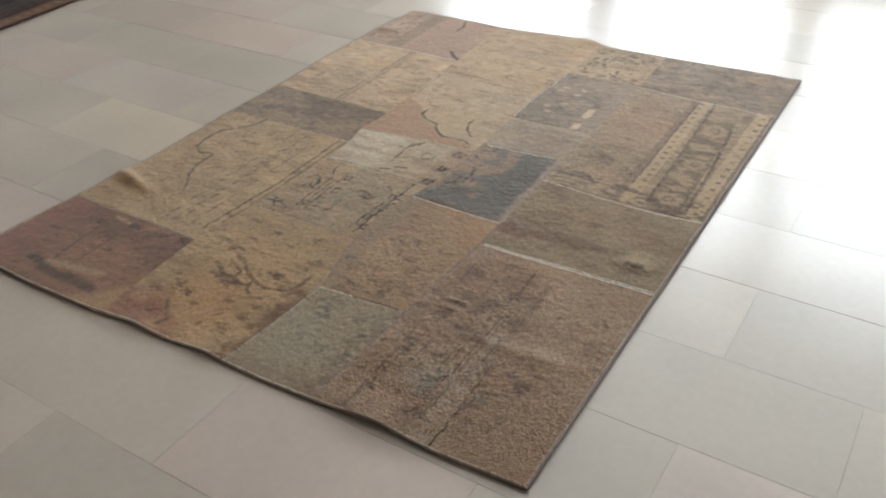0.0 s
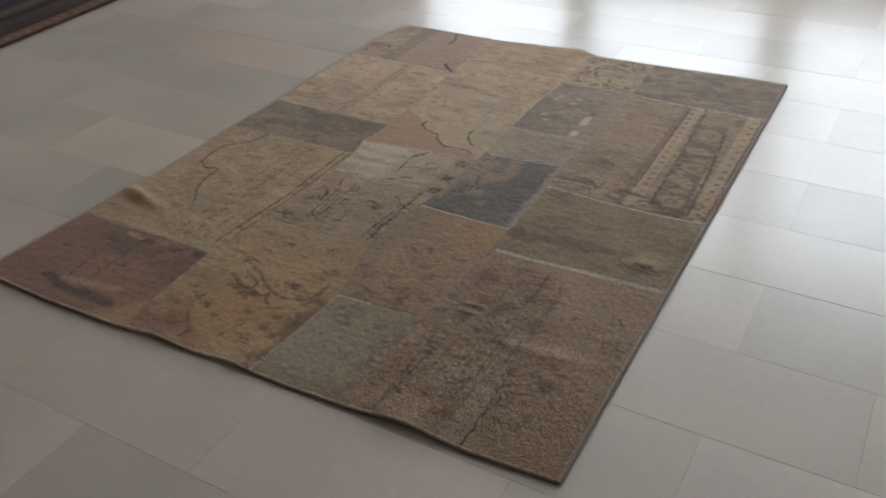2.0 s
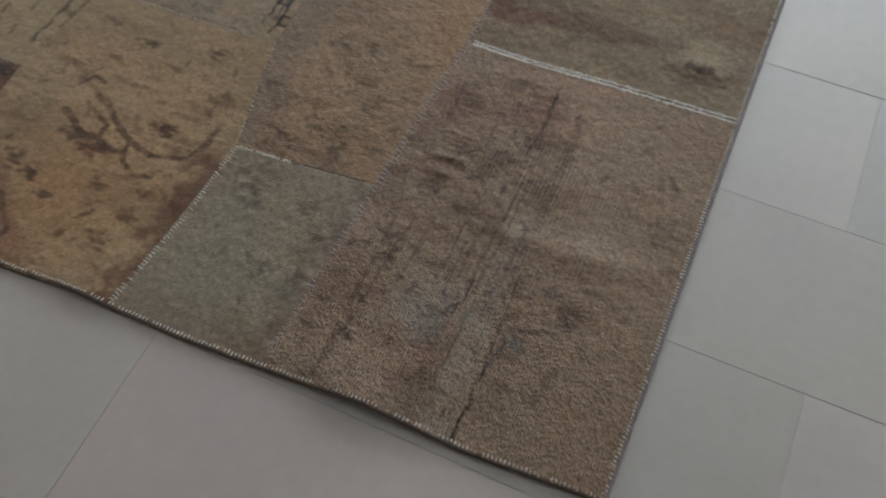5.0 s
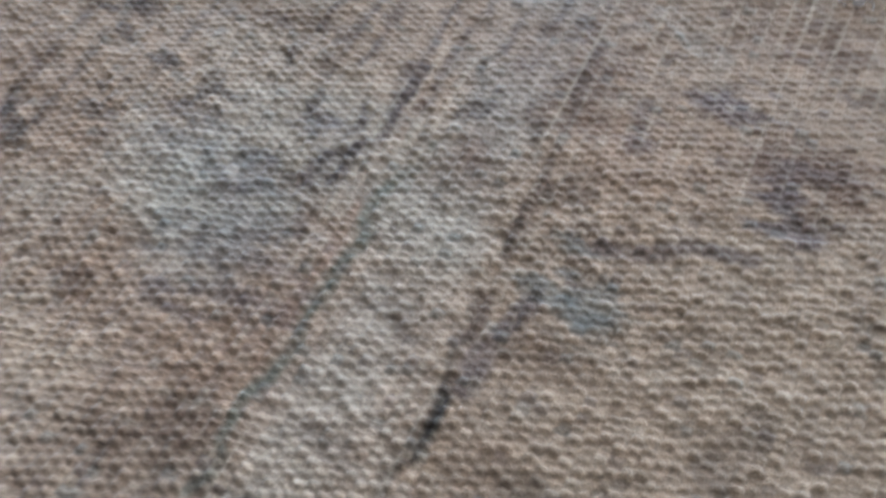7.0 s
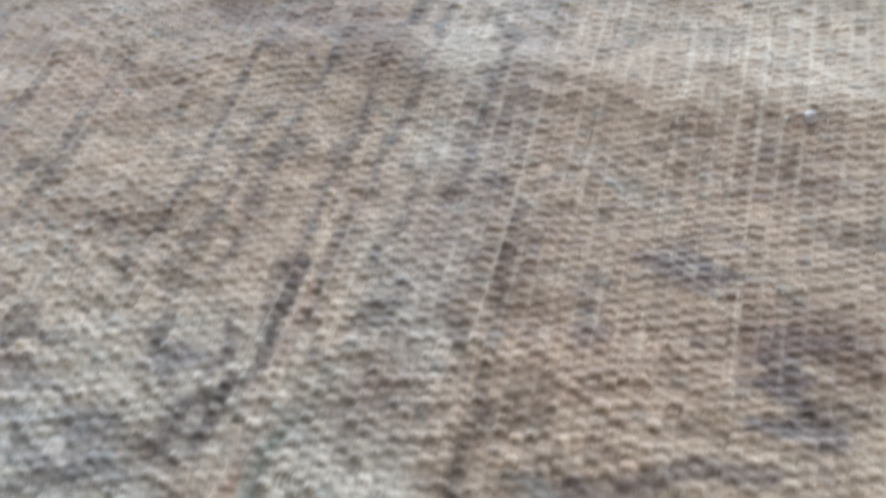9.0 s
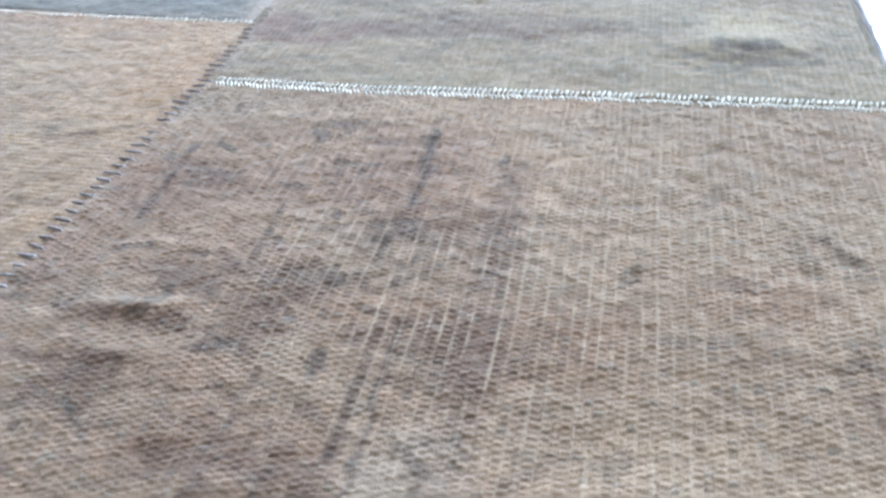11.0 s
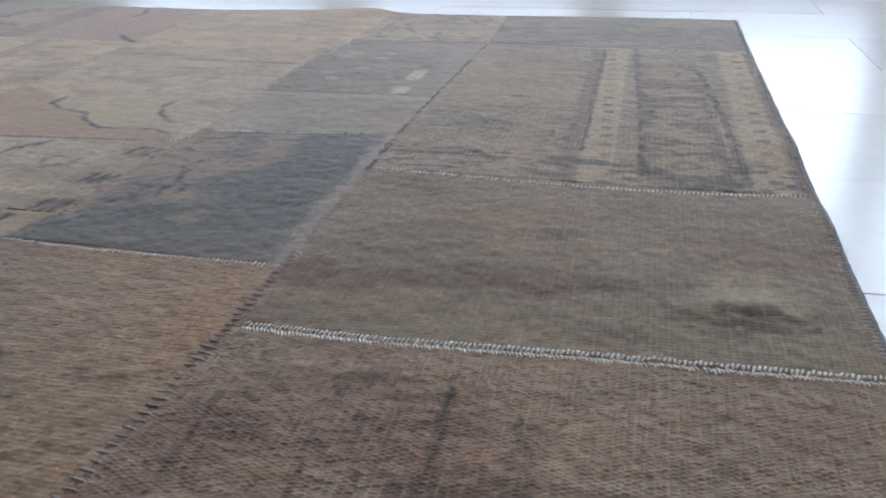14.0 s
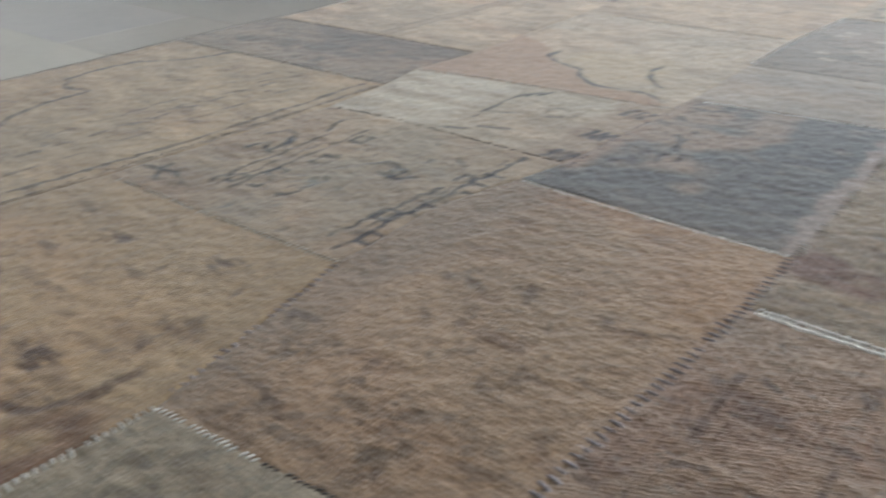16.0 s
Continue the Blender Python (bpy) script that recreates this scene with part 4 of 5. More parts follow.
def dye_border(x, y):
    c = worn(x, y, lin(135, 121, 100, 1.42), 301, 0.85)
    c = blend(c, lin(146, 116, 90, 1.55), 0.35 * step(np.hypot((x - 1.31) / 1.0, (y - 1.58) / 1.8), 0.11, 0.06))
    ink = lin(84, 60, 40, 1.05)
    c = blend(c, lin(112, 90, 72, 1.5), 0.7 * step(abs(x - 1.425), 0.012, 0.006))
    c = blend(c, lin(160, 142, 112, 1.6), 0.6 * step(abs(x - 1.46), 0.02, 0.004))
    c = stroke(c, x, y, ink, [(1.438, 1.20), (1.432, 1.84)], 0.0035, 0.8)
    c = stroke(c, x, y, ink, [(1.516, 1.12), (1.506, 1.45), (1.49, 1.84)], 0.005, 0.95)
    c = dots(c, x, y, ink, (1.467, 1.19), (1.449, 1.82), 17, 0.007)
    # dark band between two lines with pale medallions and leaves left open in it
    slant = x + 0.02 * (y - 1.16) / 0.5
    inside = step(abs(slant - 1.569), 0.05, 0.006) * np.clip((1.80 - y) / 0.1, 0.35, 1)
    c = blend(c, lin(138, 120, 94, 1.55), 0.6 * inside)
    wx, wy = slant + 0.005 * cloud(x, y, 0.02, 302, 2), y + 0.006 * cloud(x, y, 0.02, 303, 2)
    leaf = np.zeros(x.shape)
    for k, (px, py, rx, ry) in enumerate(((1.567, 1.165, 0.044, 0.034), (1.575, 1.228, 0.03, 0.012), (1.555, 1.30, 0.036, 0.022), (1.585, 1.266, 0.022, 0.010), (1.575, 1.395, 0.036, 0.03), (1.548, 1.352, 0.02, 0.012), (1.588, 1.45, 0.022, 0.014), (1.56, 1.51, 0.038, 0.024), (1.572, 1.64, 0.042, 0.042), (1.55, 1.735, 0.03, 0.03))):
        leaf = np.maximum(leaf, np.clip((1.22 - np.hypot((wx - px) / rx, (wy - py) / ry)) * 3.0, 0, 1))
    fade = np.clip(1.05 - (y - 1.12) * 0.55, 0.3, 1) * np.clip(0.85 + 0.7 * cloud(x, y, (0.03, 0.012), 304, 2), 0.2, 1)
    c = blend(c, ink * 1.15, 0.75 * inside * (1 - leaf) * fade)
    for px, py, r in ((1.567, 1.165, 0.016), (1.575, 1.395, 0.012), (1.572, 1.64, 0.018)):
        c = blend(c, ink, 0.55 * step(abs(np.hypot((wx - px) / 1.3, wy - py) - r * 0.7), 0.003, 0.004))
    c = stroke(c, x, y, ink, [(1.631, 1.11), (1.624, 1.35), (1.60, 1.66)], 0.0055, 0.9)
    c = blend(c, lin(164, 146, 114, 1.6), 0.5 * step(abs(x - 1.66), 0.022, 0.005))
    c = dots(c, x, y, ink, (1.663, 1.12), (1.668, 1.80), 15, 0.008)
    c = stroke(c, x, y, lin(90, 74, 64, 1.35), [(1.692, 1.1), (1.694, 1.84)], 0.008, 0.7)
    # worn lower border that runs across
    low = np.clip((1.20 - y) / 0.03, 0, 1)
    c = flecks(c, x, y, ink, 305, (0.03, 0.012), 0.25, 0.7 * 1.0) * low[..., None] + c * (1 - low)[..., None]
    c = stroke(c, x, y, ink, [(1.22, 1.15), (1.44, 1.152), (1.515, 1.165)], 0.004, 0.45)
    c = blend(c, DARK, 0.85 * step(np.hypot(x - 1.30, (y - 1.163)), 0.013, 0.01) * np.clip(0.7 + cloud(x, y, 0.01, 306), 0, 1))
    c = stroke(c, x, y, ink, [(1.28, 1.155), (1.31, 1.17), (1.335, 1.14)], 0.005, 0.8)
    c = scatter(c, x, y, ink, 33, (1.21, 1.1), (1.43, 1.36), 50, 0.016, 0.005, 0.6)
    c = scatter(c, x, y, lin(120, 88, 66, 1.4), 34, (1.21, 1.4), (1.43, 1.83), 30, 0.018, 0.006, 0.45)
    return ribs(c, x, y, 0.33 * np.clip((1.5 - y) / 0.15, 0.25, 1))


def dye_smoke(x, y):
    c = worn(x, y, lin(117, 106, 92, 1.48), 311, 0.9)
    c = scatter(c, x, y, lin(82, 70, 60, 1.4), 35, (1.22, 1.87), (1.68, 2.15), 46, 0.022, 0.007, 0.55)
    return scatter(c, x, y, lin(146, 134, 114, 1.5), 36, (1.22, 1.87), (1.68, 2.15), 16, 0.02, 0.007, 0.5)


# the long seams run away from the near side and are shared by the patches on both sides
def seam_left(y):
    return left_edge(y)


def seam_a(y):
    return np.interp(y, [-0.06, 0.311, 0.536, 0.73, 0.877, 1.0, 1.1, 1.235, 1.4, 1.76, 2.16], [0.50, 0.473, 0.497, 0.506, 0.513, 0.503, 0.482, 0.495, 0.485, 0.465, 0.45])


def seam_b(y):
    return np.interp(y, [-0.03, 0.313, 0.43, 0.546, 0.7, 0.815, 0.885, 1.148, 1.42, 1.62, 1.852, 2.145], [0.905, 0.93, 0.90, 0.873, 0.862, 0.887, 0.90, 0.911, 0.905, 0.903, 0.915, 0.918])


def seam_c(y):
    return np.interp(y, [-0.024, 0.338, 0.694, 0.808, 1.08, 1.22, 1.43, 1.856, 2.155], [1.172, 1.184, 1.197, 1.196, 1.194, 1.19, 1.192, 1.2, 1.193])


def seam_right(y):
    return RUG_W + 0.0 * y


def near_side(x):
    return near_edge(x)


def far_side(x):
    return RUG_L + far_edge(x)


# dye, left and right seam, heights of the near side (left, right) and of the far side, spacing of the pile, label
PATCHES = [
    (dye_red, seam_left, seam_a, near_side, (0.31, 0.311), 0.003, "faded brick red wool patch with worn dark motifs"),
    (dye_yellow, seam_left, seam_a, (0.31, 0.311), (0.99, 1.002), 0.003, "straw yellow patch with a dark curving vine line"),
    (dye_grey, seam_left, seam_a, (0.99, 1.002), (1.24, 1.232), 0.004, "mottled grey brown patch"),
    (dye_beige, seam_left, seam_a, (1.24, 1.232), (1.77, 1.762), 0.004, "beige patch with a double brown stripe"),
    (dye_far_corner, seam_left, seam_a, (1.77, 1.762), far_side, 0.004, "dusty pink and brown corner patch"),
    (dye_ochre, seam_a, seam_b, near_side, (0.536, 0.546), 0.0024, "ochre patch with rust and brown flowers"),
    (dye_motif, seam_a, seam_b, (0.536, 0.546), (0.877, 0.885), 0.0022, "grey beige patch with dark striped motifs"),
    (dye_pale, seam_a, seam_b, (0.877, 0.885), (1.096, 1.148), 0.0024, "pale grey patch with small dark hooks"),
    (dye_scroll, seam_a, seam_b, (1.096, 1.148), (1.635, 1.615), 0.0035, "pale beige and tan patch with dark scroll lines"),
    (dye_sand, seam_a, seam_b, (1.635, 1.615), far_side, 0.004, "sand coloured patch"),
    (dye_celadon, seam_b, seam_c, near_side, (0.313, 0.338), 0.002, "greyish green patch with faint leaves"),
    (dye_tan, seam_b, seam_c, (0.313, 0.338), (0.815, 0.808), 0.0015, "tan brown patch worn down to the weave"),
    (dye_slate, seam_b, seam_c, (0.815, 0.808), (1.198, 1.22), 0.002, "slate blue patch with a faded corner"),
    (dye_mist, seam_b, seam_c, (1.198, 1.22), (1.42, 1.43), 0.0035, "pale misty grey patch"),
    (dye_ash, seam_b, seam_c, (1.42, 1.43), (1.852, 1.856), 0.0035, "ash grey patch with pale spots"),
    (dye_floral, seam_b, seam_c, (1.852, 1.856), far_side, 0.004, "beige patch with small brown flowers"),
    (dye_umber, seam_c, seam_right, near_side, (0.694, 0.708), 0.00105, "brown patch with coarse visible knots and faded border lines"),
    (dye_moss, seam_c, seam_right, (0.694, 0.708), (1.08, 1.082), 0.002, "mossy grey brown patch"),
    (dye_border, seam_c, seam_right, (1.08, 1.082), (1.856, 1.838), 0.002, "patch with a dark scrolling vine border"),
    (dye_smoke, seam_c, seam_right, (1.856, 1.838), far_side, 0.004, "smoky grey brown corner patch"),
]


def patch(dye, west, east, south, north_side, cell, label):
    def row_line(side, s):
        if callable(side):
            y = side(0.0) + 0 * s
            for _ in range(3):
                x = west(y) * (1 - s) + east(y) * s
                y = side(x)
            return y
        return side[0] * (1 - s) + side[1] * s

    line = np.linspace(0, 1, 9)
    w = float(np.mean(east(row_line(south, line)) - west(row_line(south, line))))
    h = float(np.mean(row_line(north_side, line) - row_line(south, line)))
    s, t = np.meshgrid(np.linspace(0, 1, int(w / cell) + 1), np.linspace(0, 1, int(h / cell) + 1))
    Y = row_line(south, s) * (1 - t) + row_line(north_side, s) * t
    X = west(Y) * (1 - s) + east(Y) * s
    Z = top(X, Y) + 0.0006 * cloud(X, Y, 0.012, 51, 2)
    # the cut edges dip a little into the seams
    rim = np.minimum(np.minimum(s, 1 - s) * w, np.minimum(t, 1 - t) * h)
    Z = Z - 0.0007 * np.clip(1 - rim / 0.004, 0, 1) ** 2
    i, j, a, b = knots(X, Y)
    if cell < 0.0016:
        round_top = np.sqrt(np.clip(1 - (1.9 * a) ** 2, 0, 1)) * np.sqrt(np.clip(1 - (1.9 * b) ** 2, 0, 1))
        if cell < 0.0012:
            flat = laid_flat(X, Y)
            n, across = columns(X, Y)
            rows = np.cos(math.pi * np.clip(b, -0.5, 0.5)) * np.clip((0.47 - abs(across)) / 0.1, 0, 1)
            bead = 0.0023 * (0.5 + 0.75 * hashed(i, j, 32)) * round_top
            Z = Z + bead * (1 - 0.88 * flat) + flat * (0.0007 * rows * (0.4 + hashed(n, j, 34)) + 0.0004 * np.clip((abs(across) - 0.34) / 0.1, 0, 1) * np.clip(0.6 + cloud(X, Y, (0.008, 0.03), 47, 2), 0, 1)) - 0.0006
        else:
            Z = Z + 0.0011 * (0.55 + 0.7 * hashed(i, j, 32)) * round_top - 0.0006
    elif cell < 0.003:
        Z = Z + 0.0006 * np.cos(math.pi * a) * np.cos(math.pi * b) * (0.5 + hashed(i, j, 32))
    C = dye(X, Y)
    if cell >= 0.0012:
        C = C * (0.86 + 0.28 * hashed(i, j, 33))[..., None]
    haze = np.clip(1 - abs(X - seam_c(Y)) / 0.018 + 0.4 * cloud(X, Y, 0.015, 52, 1), 0, 1) * np.clip((2.0 - Y) / 0.3, 0, 1)
    C = blend(C, lin(148, 134, 124, 1.55), 0.4 * haze * np.clip(0.7 + 0.6 * cloud(X, Y, (0.01, 0.006), 53, 1), 0, 1))
    # years of sun and washing have drawn the dyes together
    grey = C @ np.array([0.3, 0.6, 0.1])
    keep = 0.56 if cell < 0.0012 else 0.71
    C = (grey[..., None] * np.array([1.08, 1.0, 0.86]) * (1 - keep) + C * keep) * (np.array([1.13, 0.965, 0.89]) * 0.64 if cell < 0.0012 else np.array([1.17, 0.965, 0.84]) * 0.6)
    mid = C.mean(axis=(0, 1))
    C = mid * (C / mid) ** (1.08 if cell < 0.0012 else 1.15)
    me = grid_mesh("patch", X, Y, Z)
    colour_points(me, np.clip(C, 0.01, 0.85))
    return part("patch", me, WOOL_KNOTS if cell < 0.0012 else WOOL_WEAVE, rug, label)


for row in PATCHES:
    patch(*row)

# underside
uu, vv = np.meshgrid(np.linspace(0.004, RUG_W - 0.004, 120), np.linspace(0.004, RUG_L - 0.004, 150))
bx, by = laid(uu, vv)
part("backing", grid_mesh("backing", bx, by, lift(bx, by) + PILE - 0.0045), JUTE, rug, "coarse brown jute backing")


# ---- stitches and binding
def along(pts, pitch):
    """Places and directions at even steps along a broken line."""
    pts = np.array(pts, float)
    seg = np.hypot(*np.diff(pts, axis=0).T)
    run = np.concatenate([[0], np.cumsum(seg)])
    d = np.arange(pitch / 2, run[-1], pitch)
    x, y = np.interp(d, run, pts[:, 0]), np.interp(d, run, pts[:, 1])
    dx, dy = np.gradient(x), np.gradient(y)
    n = np.hypot(dx, dy)
    return x, y, dx / n, dy / n


def stitches(pts, mat, pitch=0.0055, length=0.011, thick=0.0022, slant=0.25, shift=0.0, keep=1.0, seed=0, label="", name="stitching", rise=0.001):
    """A row of short threads laid across a seam, each bent over it."""
    rng = np.random.RandomState(seed + 5)
    x, y, dx, dy = along(pts, pitch)
    verts, faces = [], []
    for k in range(len(x)):
        if rng.rand() > keep:
            continue
        L = length * rng.uniform(0.75, 1.15) / 2
        ax = -dy[k] + slant * dx[k] + rng.normal(0, 0.12) * dx[k]
        ay = dx[k] + slant * dy[k] + rng.normal(0, 0.12) * dy[k]
        n = math.hypot(ax, ay)
        ax, ay = ax / n, ay / n
        cx, cy = x[k] - dy[k] * (shift + rng.normal(0, 0.0005)), y[k] + dx[k] * (shift + rng.normal(0, 0.0005))
        w = thick * rng.uniform(0.8, 1.2) / 2
        base = len(verts)
        for q, hgt, wide in ((-1, -0.0014, 0.5), (-0.55, rise * 0.7, 1.0), (0.0, rise, 1.05), (0.55, rise * 0.7, 1.0), (1, -0.0014, 0.5)):
            px, py = cx + ax * L * q, cy + ay * L * q
            pz = float(top(np.float64(px), np.float64(py))) + hgt
            for side, up in ((-1, 0.0), (0, w * 0.5), (1, 0.0), (0, -w * 0.6)):
                verts.append((px - ay * w * wide * side, py + ax * w * wide * side, pz + up * wide))
        for q in range(4):
            for r in range(4):
                a, b = base + 4 * q + r, base + 4 * q + (r + 1) % 4
                faces.append((a, b, b + 4, a + 4))
        faces += [(base, base + 1, base + 2, base + 3), (base + 19, base + 18, base + 17, base + 16)]
    ob = part(name, mesh_of(name, verts, faces), mat, rug, label)
    return tagged(ob, kind="stuff")


SEAMS = [
    ([(1.207, 0.694), (1.33, 0.694), (1.49, 0.703), (1.692, 0.709)], THREAD_WHITE, 0.0044, 0.010, 0.35, 0.005, 1.0, "white cotton whip stitches"),
    ([(1.207, 0.694), (1.33, 0.694), (1.49, 0.703), (1.692, 0.709)], THREAD_WHITE, 0.0036, 0.009, -0.5, -0.005, 0.97, "white cotton whip stitches"),
    ([(0.893, 0.812), (1.0, 0.806), (1.193, 0.808)], THREAD_WHITE, 0.0055, 0.010, 0.3, -0.001, 0.95, "white cotton whip stitches"),
    ([(0.93, 1.2), (1.05, 1.206), (1.166, 1.22)], THREAD_WHITE, 0.005, 0.008, 0.3, 0.0, 0.95, "white cotton whip stitches"),
    ([(1.195, 1.083), (1.33, 1.072), (1.44, 1.066), (1.61, 1.071), (1.69, 1.083)], THREAD_WHITE, 0.0058, 0.010, 0.3, 0.001, 0.9, "white cotton whip stitches"),
    ([(1.2, 1.856), (1.44, 1.838), (1.7, 1.838)], THREAD_WHITE, 0.007, 0.009, 0.2, 0.0, 0.9, "white cotton whip stitches"),
    ([(-0.03, 1.768), (0.2, 1.765), (0.46, 1.762)], THREAD_WHITE, 0.007, 0.008, 0.3, 0.0, 0.9, "pale cotton stitches"),
    ([(0.905, 1.43), (0.902, 1.62), (0.915, 1.85)], THREAD_WHITE, 0.006, 0.009, 0.3, 0.0, 0.9, "pale cotton stitches"),
    ([(0.92, 1.852), (1.05, 1.855), (1.2, 1.858)], THREAD_TAN, 0.006, 0.008, 0.3, 0.0, 0.9, "tan thread stitches"),
    ([(0.56, 1.628), (0.66, 1.622), (0.90, 1.617)], THREAD_TAN, 0.007, 0.007, 0.3, 0.0, 0.85, "tan thread stitches"),
    ([(0.93, 0.315), (1.03, 0.322)], THREAD_WHITE, 0.006, 0.009, 0.4, 0.0, 0.95, "white cotton whip stitches"),
    ([(1.035, 0.323), (1.165, 0.337)], THREAD_DARK, 0.005, 0.007, 1.4, 0.0, 0.9, "dark thread stitches"),
    ([(0.48, 1.098), (0.6, 1.115), (0.77, 1.132), (0.905, 1.146)], THREAD_TAN, 0.006, 0.007, 0.3, 0.0, 0.9, "tan thread stitches"),
    ([(0.52, 0.537), (0.67, 0.538), (0.872, 0.546)], THREAD_TAN, 0.006, 0.009, 0.3, 0.0, 0.9, "tan thread stitches"),
    ([(0.53, 0.878), (0.63, 0.886), (0.9, 0.885)], THREAD_DARK, 0.006, 0.007, 1.2, 0.0, 0.7, "dark thread stitches"),
    ([(-0.03, 0.994), (0.2, 1.0), (0.5, 1.003)], THREAD_TAN, 0.006, 0.008, 0.3, 0.0, 0.9, "tan thread stitches"),
    ([(-0.02, 1.24), (0.27, 1.236), (0.49, 1.233)], THREAD_DARK, 0.006, 0.007, 1.2, 0.0, 0.8, "dark thread stitches"),
    ([(-0.03, 0.31), (0.09, 0.304), (0.31, 0.314), (0.47, 0.311)], THREAD_TAN, 0.006, 0.009, 0.3, 0.0, 0.9, "tan thread stitches"),
    ([(0.475, 0.32), (0.488, 0.6), (0.502, 0.99)], THREAD_DARK, 0.006, 0.006, 1.5, 0.0, 0.5, "dark thread stitches"),
    ([(1.172, -0.01), (1.178, 0.19), (1.184, 0.335)], THREAD_PURPLE, 0.0056, 0.018, 0.05, 0.0, 0.95, "mauve thread stitches"),
    ([(1.184, 0.34), (1.19, 0.5), (1.197, 0.69), (1.196, 0.81)], THREAD_PURPLE, 0.0056, 0.020, 0.05, 0.0, 0.95, "mauve thread stitches"),
    ([(1.196, 0.81), (1.194, 1.0), (1.19, 1.215)], THREAD_TAN, 0.008, 0.014, 0.1, 0.0, 0.6, "tan thread stitches"),
    ([(1.19, 1.225), (1.192, 1.43), (1.2, 1.85)], THREAD_TAN, 0.008, 0.010, 0.1, 0.0, 0.6, "tan thread stitches"),
    ([(0.905, -0.02), (0.925, 0.15), (0.93, 0.312)], THREAD_TAN, 0.006, 0.014, 0.1, 0.0, 0.9, "tan thread stitches"),
    ([(0.925, 0.32), (0.885, 0.5), (0.872, 0.546)], THREAD_PURPLE, 0.006, 0.012, 0.1, 0.0, 0.8, "mauve thread stitches"),
    ([(0.911, 0.82), (0.905, 1.0), (0.911, 1.19)], THREAD_PURPLE, 0.006, 0.010, 0.1, 0.0, 0.6, "mauve thread stitches"),
]
for k, (line, mat, pitch, length, slant, shift, keep, label) in enumerate(SEAMS):
    if mat is THREAD_WHITE:
        stitches(line, mat, pitch * 0.85, length * 0.85, 0.0024, slant, shift * 0.8, keep, k, label, rise=0.0005)
    elif mat is THREAD_PURPLE:
        stitches(line, mat, pitch * 1.6, length * 0.85, 0.0026, slant, shift, keep, k, label, rise=0.0001)
    else:
        stitches(line, mat, pitch, length, 0.0022, slant, shift, keep, k, label, rise=0.0011 if mat is THREAD_TAN else 0.0005)


def rim(name, us, vs, nx, ny, label, mat=BINDING):
    """A rounded roll of yarn that wraps one side of the rug."""
    x, y = laid(us, vs)
    wob = 0.0006 * cloud(x * 9, y * 9, 0.06, 77, 2)
    cols = []
    for out, up in ((-0.004, 0.0), (-0.002, 0.0009), (0.0005, 0.0006), (0.0026, -0.0008), (0.0036, -0.0035), (0.003, -0.006), (-0.004, -0.0065)):
        cols.append((x + nx * (out + wob), y + ny * (out + wob), np.maximum(top(x, y) + up, 0.0006 if up < -0.005 else 0.0012)))
    X, Y, Z = (np.stack([c[k] for c in cols], 1) for k in range(3))
    return part(name, grid_mesh(name, X, Y, Z), mat, rug, label)


side = np.linspace(0, 1, 420)
rim("binding", side * RUG_W, 0 * side, 0, -1, "dark brown yarn binding")
rim("binding", side * RUG_W, 0 * side + RUG_L, 0, 1, "dark brown yarn binding")
rim("binding", 0 * side, side * RUG_L, -1, 0, "dark brown yarn binding")
rim("binding", 0 * side + RUG_W, side * RUG_L, 1, 0, "mauve grey yarn binding", EDGE_YARN)
for us, vs, mat, seed in ((side * RUG_W, 0 * side, EDGE_STITCH, 61), (side * RUG_W, 0 * side + RUG_L, EDGE_STITCH, 62), (0 * side, side * RUG_L, EDGE_STITCH, 63), (0 * side + RUG_W, side * RUG_L, EDGE_STITCH, 64)):
    ex, ey = laid(us, vs)
    stitches(list(zip(ex[::4], ey[::4])), mat, 0.0062, 0.010, 0.0020, 0.15, {61: 0.004, 62: -0.004, 63: -0.004, 64: 0.004}[seed], 0.95, seed, "overcast edge stitches", "edge_stitching", 0.0008)

# ---- a bit of lint on the coarse patch
lint = tagged(new("lint"), "tiny white tuft of lint lying on the rug", "lint")
bm = bmesh.new()
bmesh.ops.create_icosphere(bm, subdivisions=2, radius=0.0024)
for v in bm.verts:
    v.co = Vector((v.co.x * 1.1, v.co.y * 0.8, v.co.z * 1.1)) * (1 + 0.35 * noise.noise(v.co * 700))
me = bpy.data.meshes.new("tuft")
bm.to_mesh(me)
bm.free()
me.transform(Matrix.Translation((1.555, 0.338, float(top(np.float64(1.555), np.float64(0.338))) + 0.0026)))
part("tuft", me, thread("lint_cotton", (0.4, 0.32, 0.28)), lint)
strand = [(1.555 + 0.006 * math.cos(a) * (1 + a / 9), 0.3365 + 0.0035 * math.sin(a)) for a in np.linspace(0, 4.2, 9)]
vs, fs = [], []
for k, (px, py) in enumerate(strand):
    pz = float(top(np.float64(px), np.float64(py))) + 0.002 + 0.0012 * math.sin(k)
    vs += [(px, py, pz + 0.0003), (px + 0.0003, py, pz), (px, py, pz - 0.0003), (px - 0.0003, py, pz)]
    if k:
        fs += [(4 * k - 4 + r, 4 * k - 4 + (r + 1) % 4, 4 * k + (r + 1) % 4, 4 * k + r) for r in range(4)]
part("fibre", mesh_of("fibre", vs, fs), bpy.data.materials["lint_cotton"], lint)

# ---------------------------------------------------------------- the dark rug further off
DR_O, DR_TURN, DR_W, DR_L = (-1.56, 0.55), 2.0, 1.5, 2.4


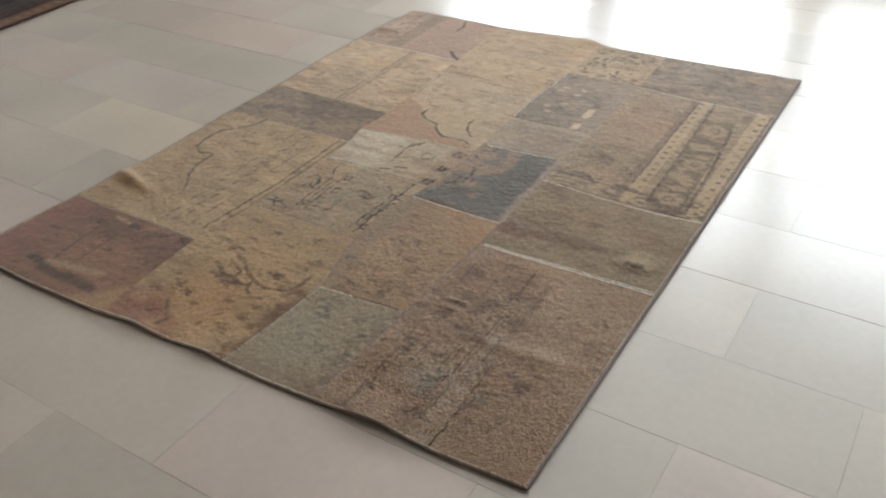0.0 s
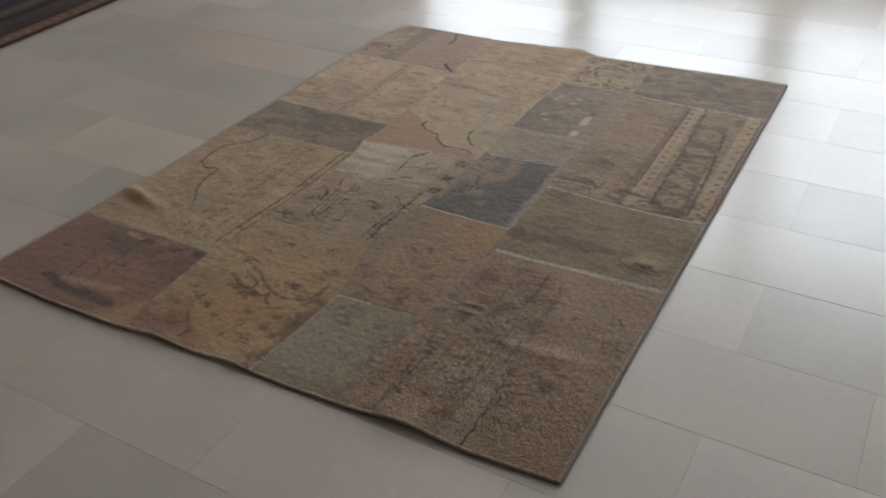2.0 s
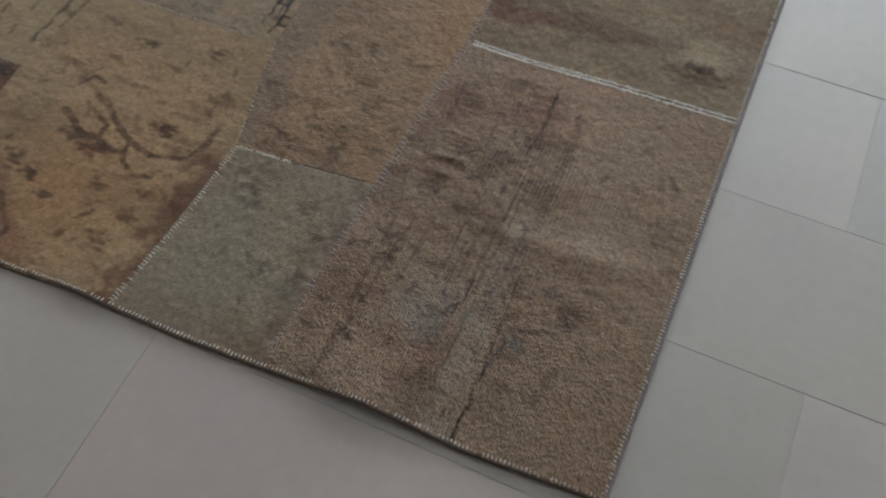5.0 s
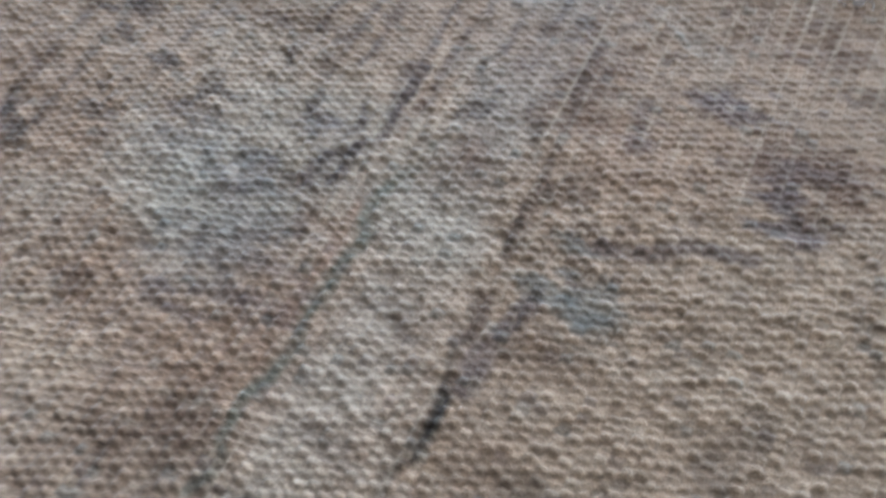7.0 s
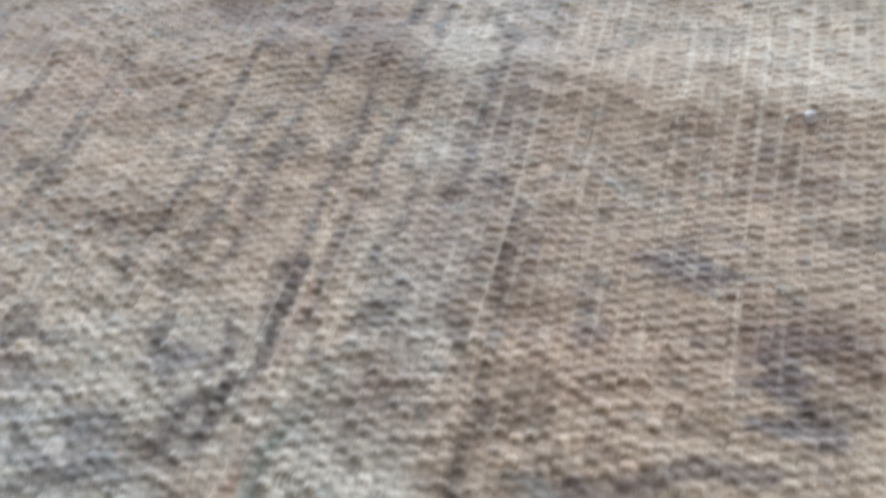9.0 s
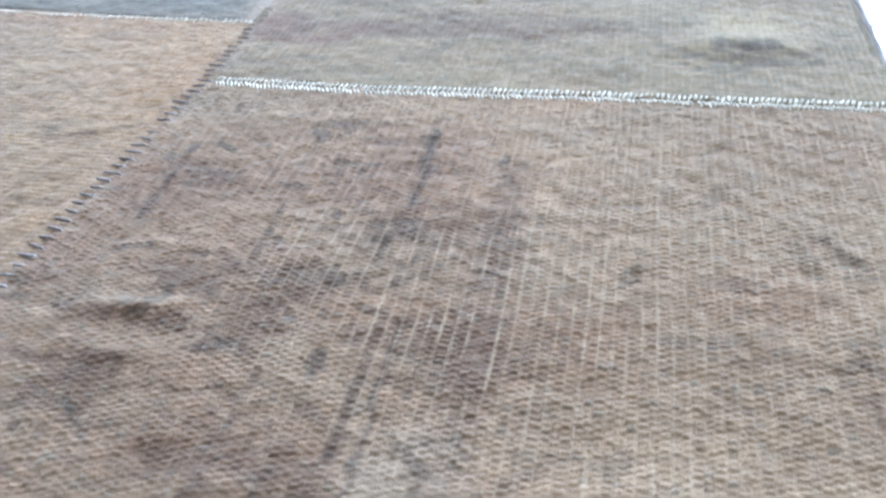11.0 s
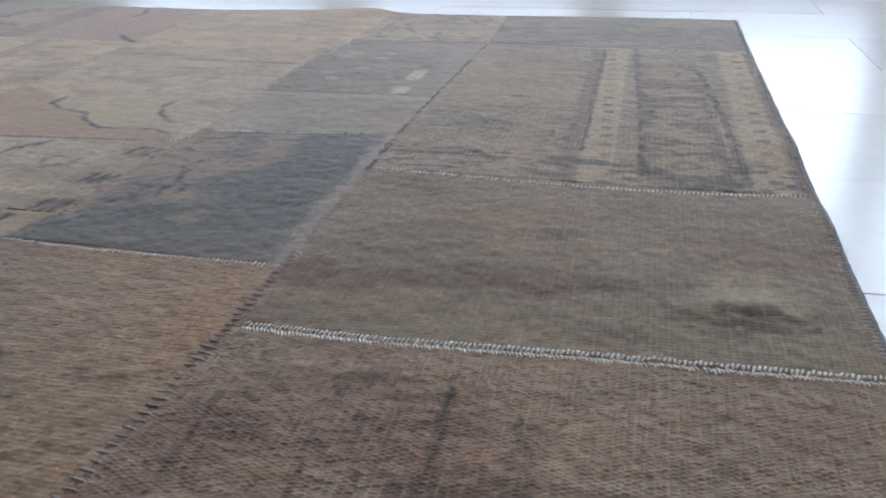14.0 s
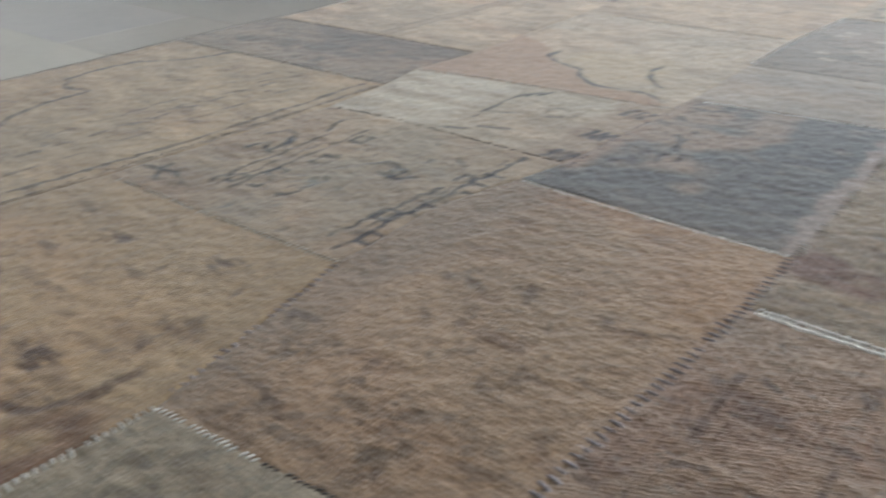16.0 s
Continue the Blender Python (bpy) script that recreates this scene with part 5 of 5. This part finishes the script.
def dark_rug():
    ob = tagged(new("dark_rug"), "deep red and navy pile rug with a brown border", "rug")
    c, s = math.cos(radians(DR_TURN)), math.sin(radians(DR_TURN))

    def sheet(name, u0, u1, v0, v1, z, paint, label):
        U, V = np.meshgrid(np.linspace(u0, u1, int(abs(u1 - u0) / 0.006) + 2), np.linspace(v0, v1, int(abs(v1 - v0) / 0.006) + 2))
        X, Y = DR_O[0] + c * U - s * V, DR_O[1] + s * U + c * V
        edge = np.minimum(np.minimum(U - u0, u1 - U), np.minimum(V - v0, v1 - V))
        me = grid_mesh(name, X, Y, z - 0.007 * np.clip(1 - edge / 0.008, 0, 1) ** 2 + 0.0006 * cloud(X, Y, 0.03, 91, 2))
        colour_points(me, np.clip(paint(U, V), 0.008, 0.6))
        return part(name, me, WOOL_DARK, ob, label)

    def banded(stripes, seed):
        """Stripes that run along the edge: how far in each begins, and its dye."""
        def paint(u, v):
            d = -u + 0.006 * cloud(u, v, 0.04, seed, 2)
            k = worn(u, v, stripes[0][1], seed, 0.8)
            for start, dye in stripes[1:]:
                k = blend(k, worn(u, v, dye, seed + 3, 0.8), np.clip((d - start) / 0.012, 0, 1))
            return k
        return paint

    def field(u, v):
        k = banded([(0.0, lin(60, 46, 42)), (0.27, lin(32, 22, 22)), (0.34, lin(72, 60, 56)), (0.43, lin(30, 22, 26)), (0.50, lin(38, 28, 44))], 401)(u, v)
        k = dots(k, u, v, lin(108, 84, 70), (-0.385, 0.1), (-0.385, 2.3), 34, 0.016, 0.6)
        k = blend(k, lin(70, 34, 32), 0.7 * (np.sin(u * 36) * np.sin(v * 36) > 0.5) * (u < -0.6))
        return scatter(k, u, v, lin(80, 50, 44), 44, (-1.4, 0.1), (-0.6, 2.3), 80, 0.03, 0.01, 0.6)

    def edge(u, v):
        k = banded([(0.0, lin(60, 40, 32)), (0.012, lin(104, 74, 58)), (0.095, lin(44, 24, 22)), (0.14, lin(84, 52, 44))], 402)(u, v)
        return dots(k, u, v, lin(140, 116, 92), (-0.055, 0.05), (-0.055, 2.35), 40, 0.016, 0.5)

    sheet("field", -DR_W, -0.16, 0.0, DR_L, 0.0105, field, "deep red and navy field with dark stripes")
    sheet("border", -0.162, 0.0, 0.0, DR_L, 0.0109, edge, "reddish brown border with pale squares")
    return ob


dark_rug()

# ---------------------------------------------------------------- marble tiles, last
TX, TY, GAP = 0.612, 0.30, 0.0008
# tiles whose stone stands out from the rest: a point on each, and its tint
TINTS = [(-0.55, 1.55, (1.03, 0.95, 0.96)), (-0.85, 1.70, (1.02, 0.96, 0.97)), (-0.48, 0.75, (1.12, 1.11, 1.07)), (-0.39, 0.97, (0.93, 0.94, 0.96)), (-0.75, 1.05, (0.93, 0.94, 0.95)), (2.0, 0.72, (0.92, 0.94, 0.97))]
tile_mesh = box_mesh("tile", (-TX / 2 + GAP / 2, -TY / 2 + GAP / 2, -0.012), (TX / 2 - GAP / 2, TY / 2 - GAP / 2, 0.0), 0.0004, 1)
tile_mesh.materials.append(MARBLE)
rest_v, rest_f = [], []
rng = random.Random(8)
first_row = math.ceil((ROOM_Y0 + 0.33) / TY)
for r in range(math.floor((ROOM_Y0 + 0.33) / TY), math.ceil((ROOM_Y1 + 0.33) / TY) + 1):
    y = -0.33 + (r + 0.5) * TY
    shift = 0.69 if r % 2 else 0.69 + TX / 2
    for q in range(-10, 10):
        x = shift + (q + 0.5) * TX
        x0, x1 = max(x - TX / 2, ROOM_X0), min(x + TX / 2, ROOM_X1)
        y0, y1 = max(y - TY / 2, ROOM_Y0), min(y + TY / 2, ROOM_Y1)
        if x1 - x0 < 0.02 or y1 - y0 < 0.02:
            continue
        whole = x1 - x0 > TX - 1e-6 and y1 - y0 > TY - 1e-6
        if whole and -3.0 < x < 4.6 and -1.7 < y < 4.2:
            ob = new("tile", tile_mesh)
            ob.parent = floor
            ob.location = (x, y, -0.0003 + rng.uniform(-0.0003, 0.0003))
            ob.rotation_euler = (rng.gauss(0, 0.0004), rng.gauss(0, 0.0003), 0)
            for px, py, tint in TINTS:
                if abs(px - x) < TX / 2 and abs(py - y) < TY / 2:
                    ob.color = (*tint, 1.0)
        else:
            b = len(rest_v)
            g = GAP / 2
            rest_v += [(a, c, z) for z in (-0.012, 0.0) for a, c in ((x0 + g, y0 + g), (x1 - g, y0 + g), (x1 - g, y1 - g), (x0 + g, y1 - g))]
            rest_f += [(b + 4, b + 5, b + 6, b + 7)] + [(b + k, b + (k + 1) % 4, b + 4 + (k + 1) % 4, b + 4 + k) for k in range(4)]
tagged(part("tiles_beyond", mesh_of("tiles_beyond", rest_v, rest_f, False), MARBLE, floor), kind="stuff")
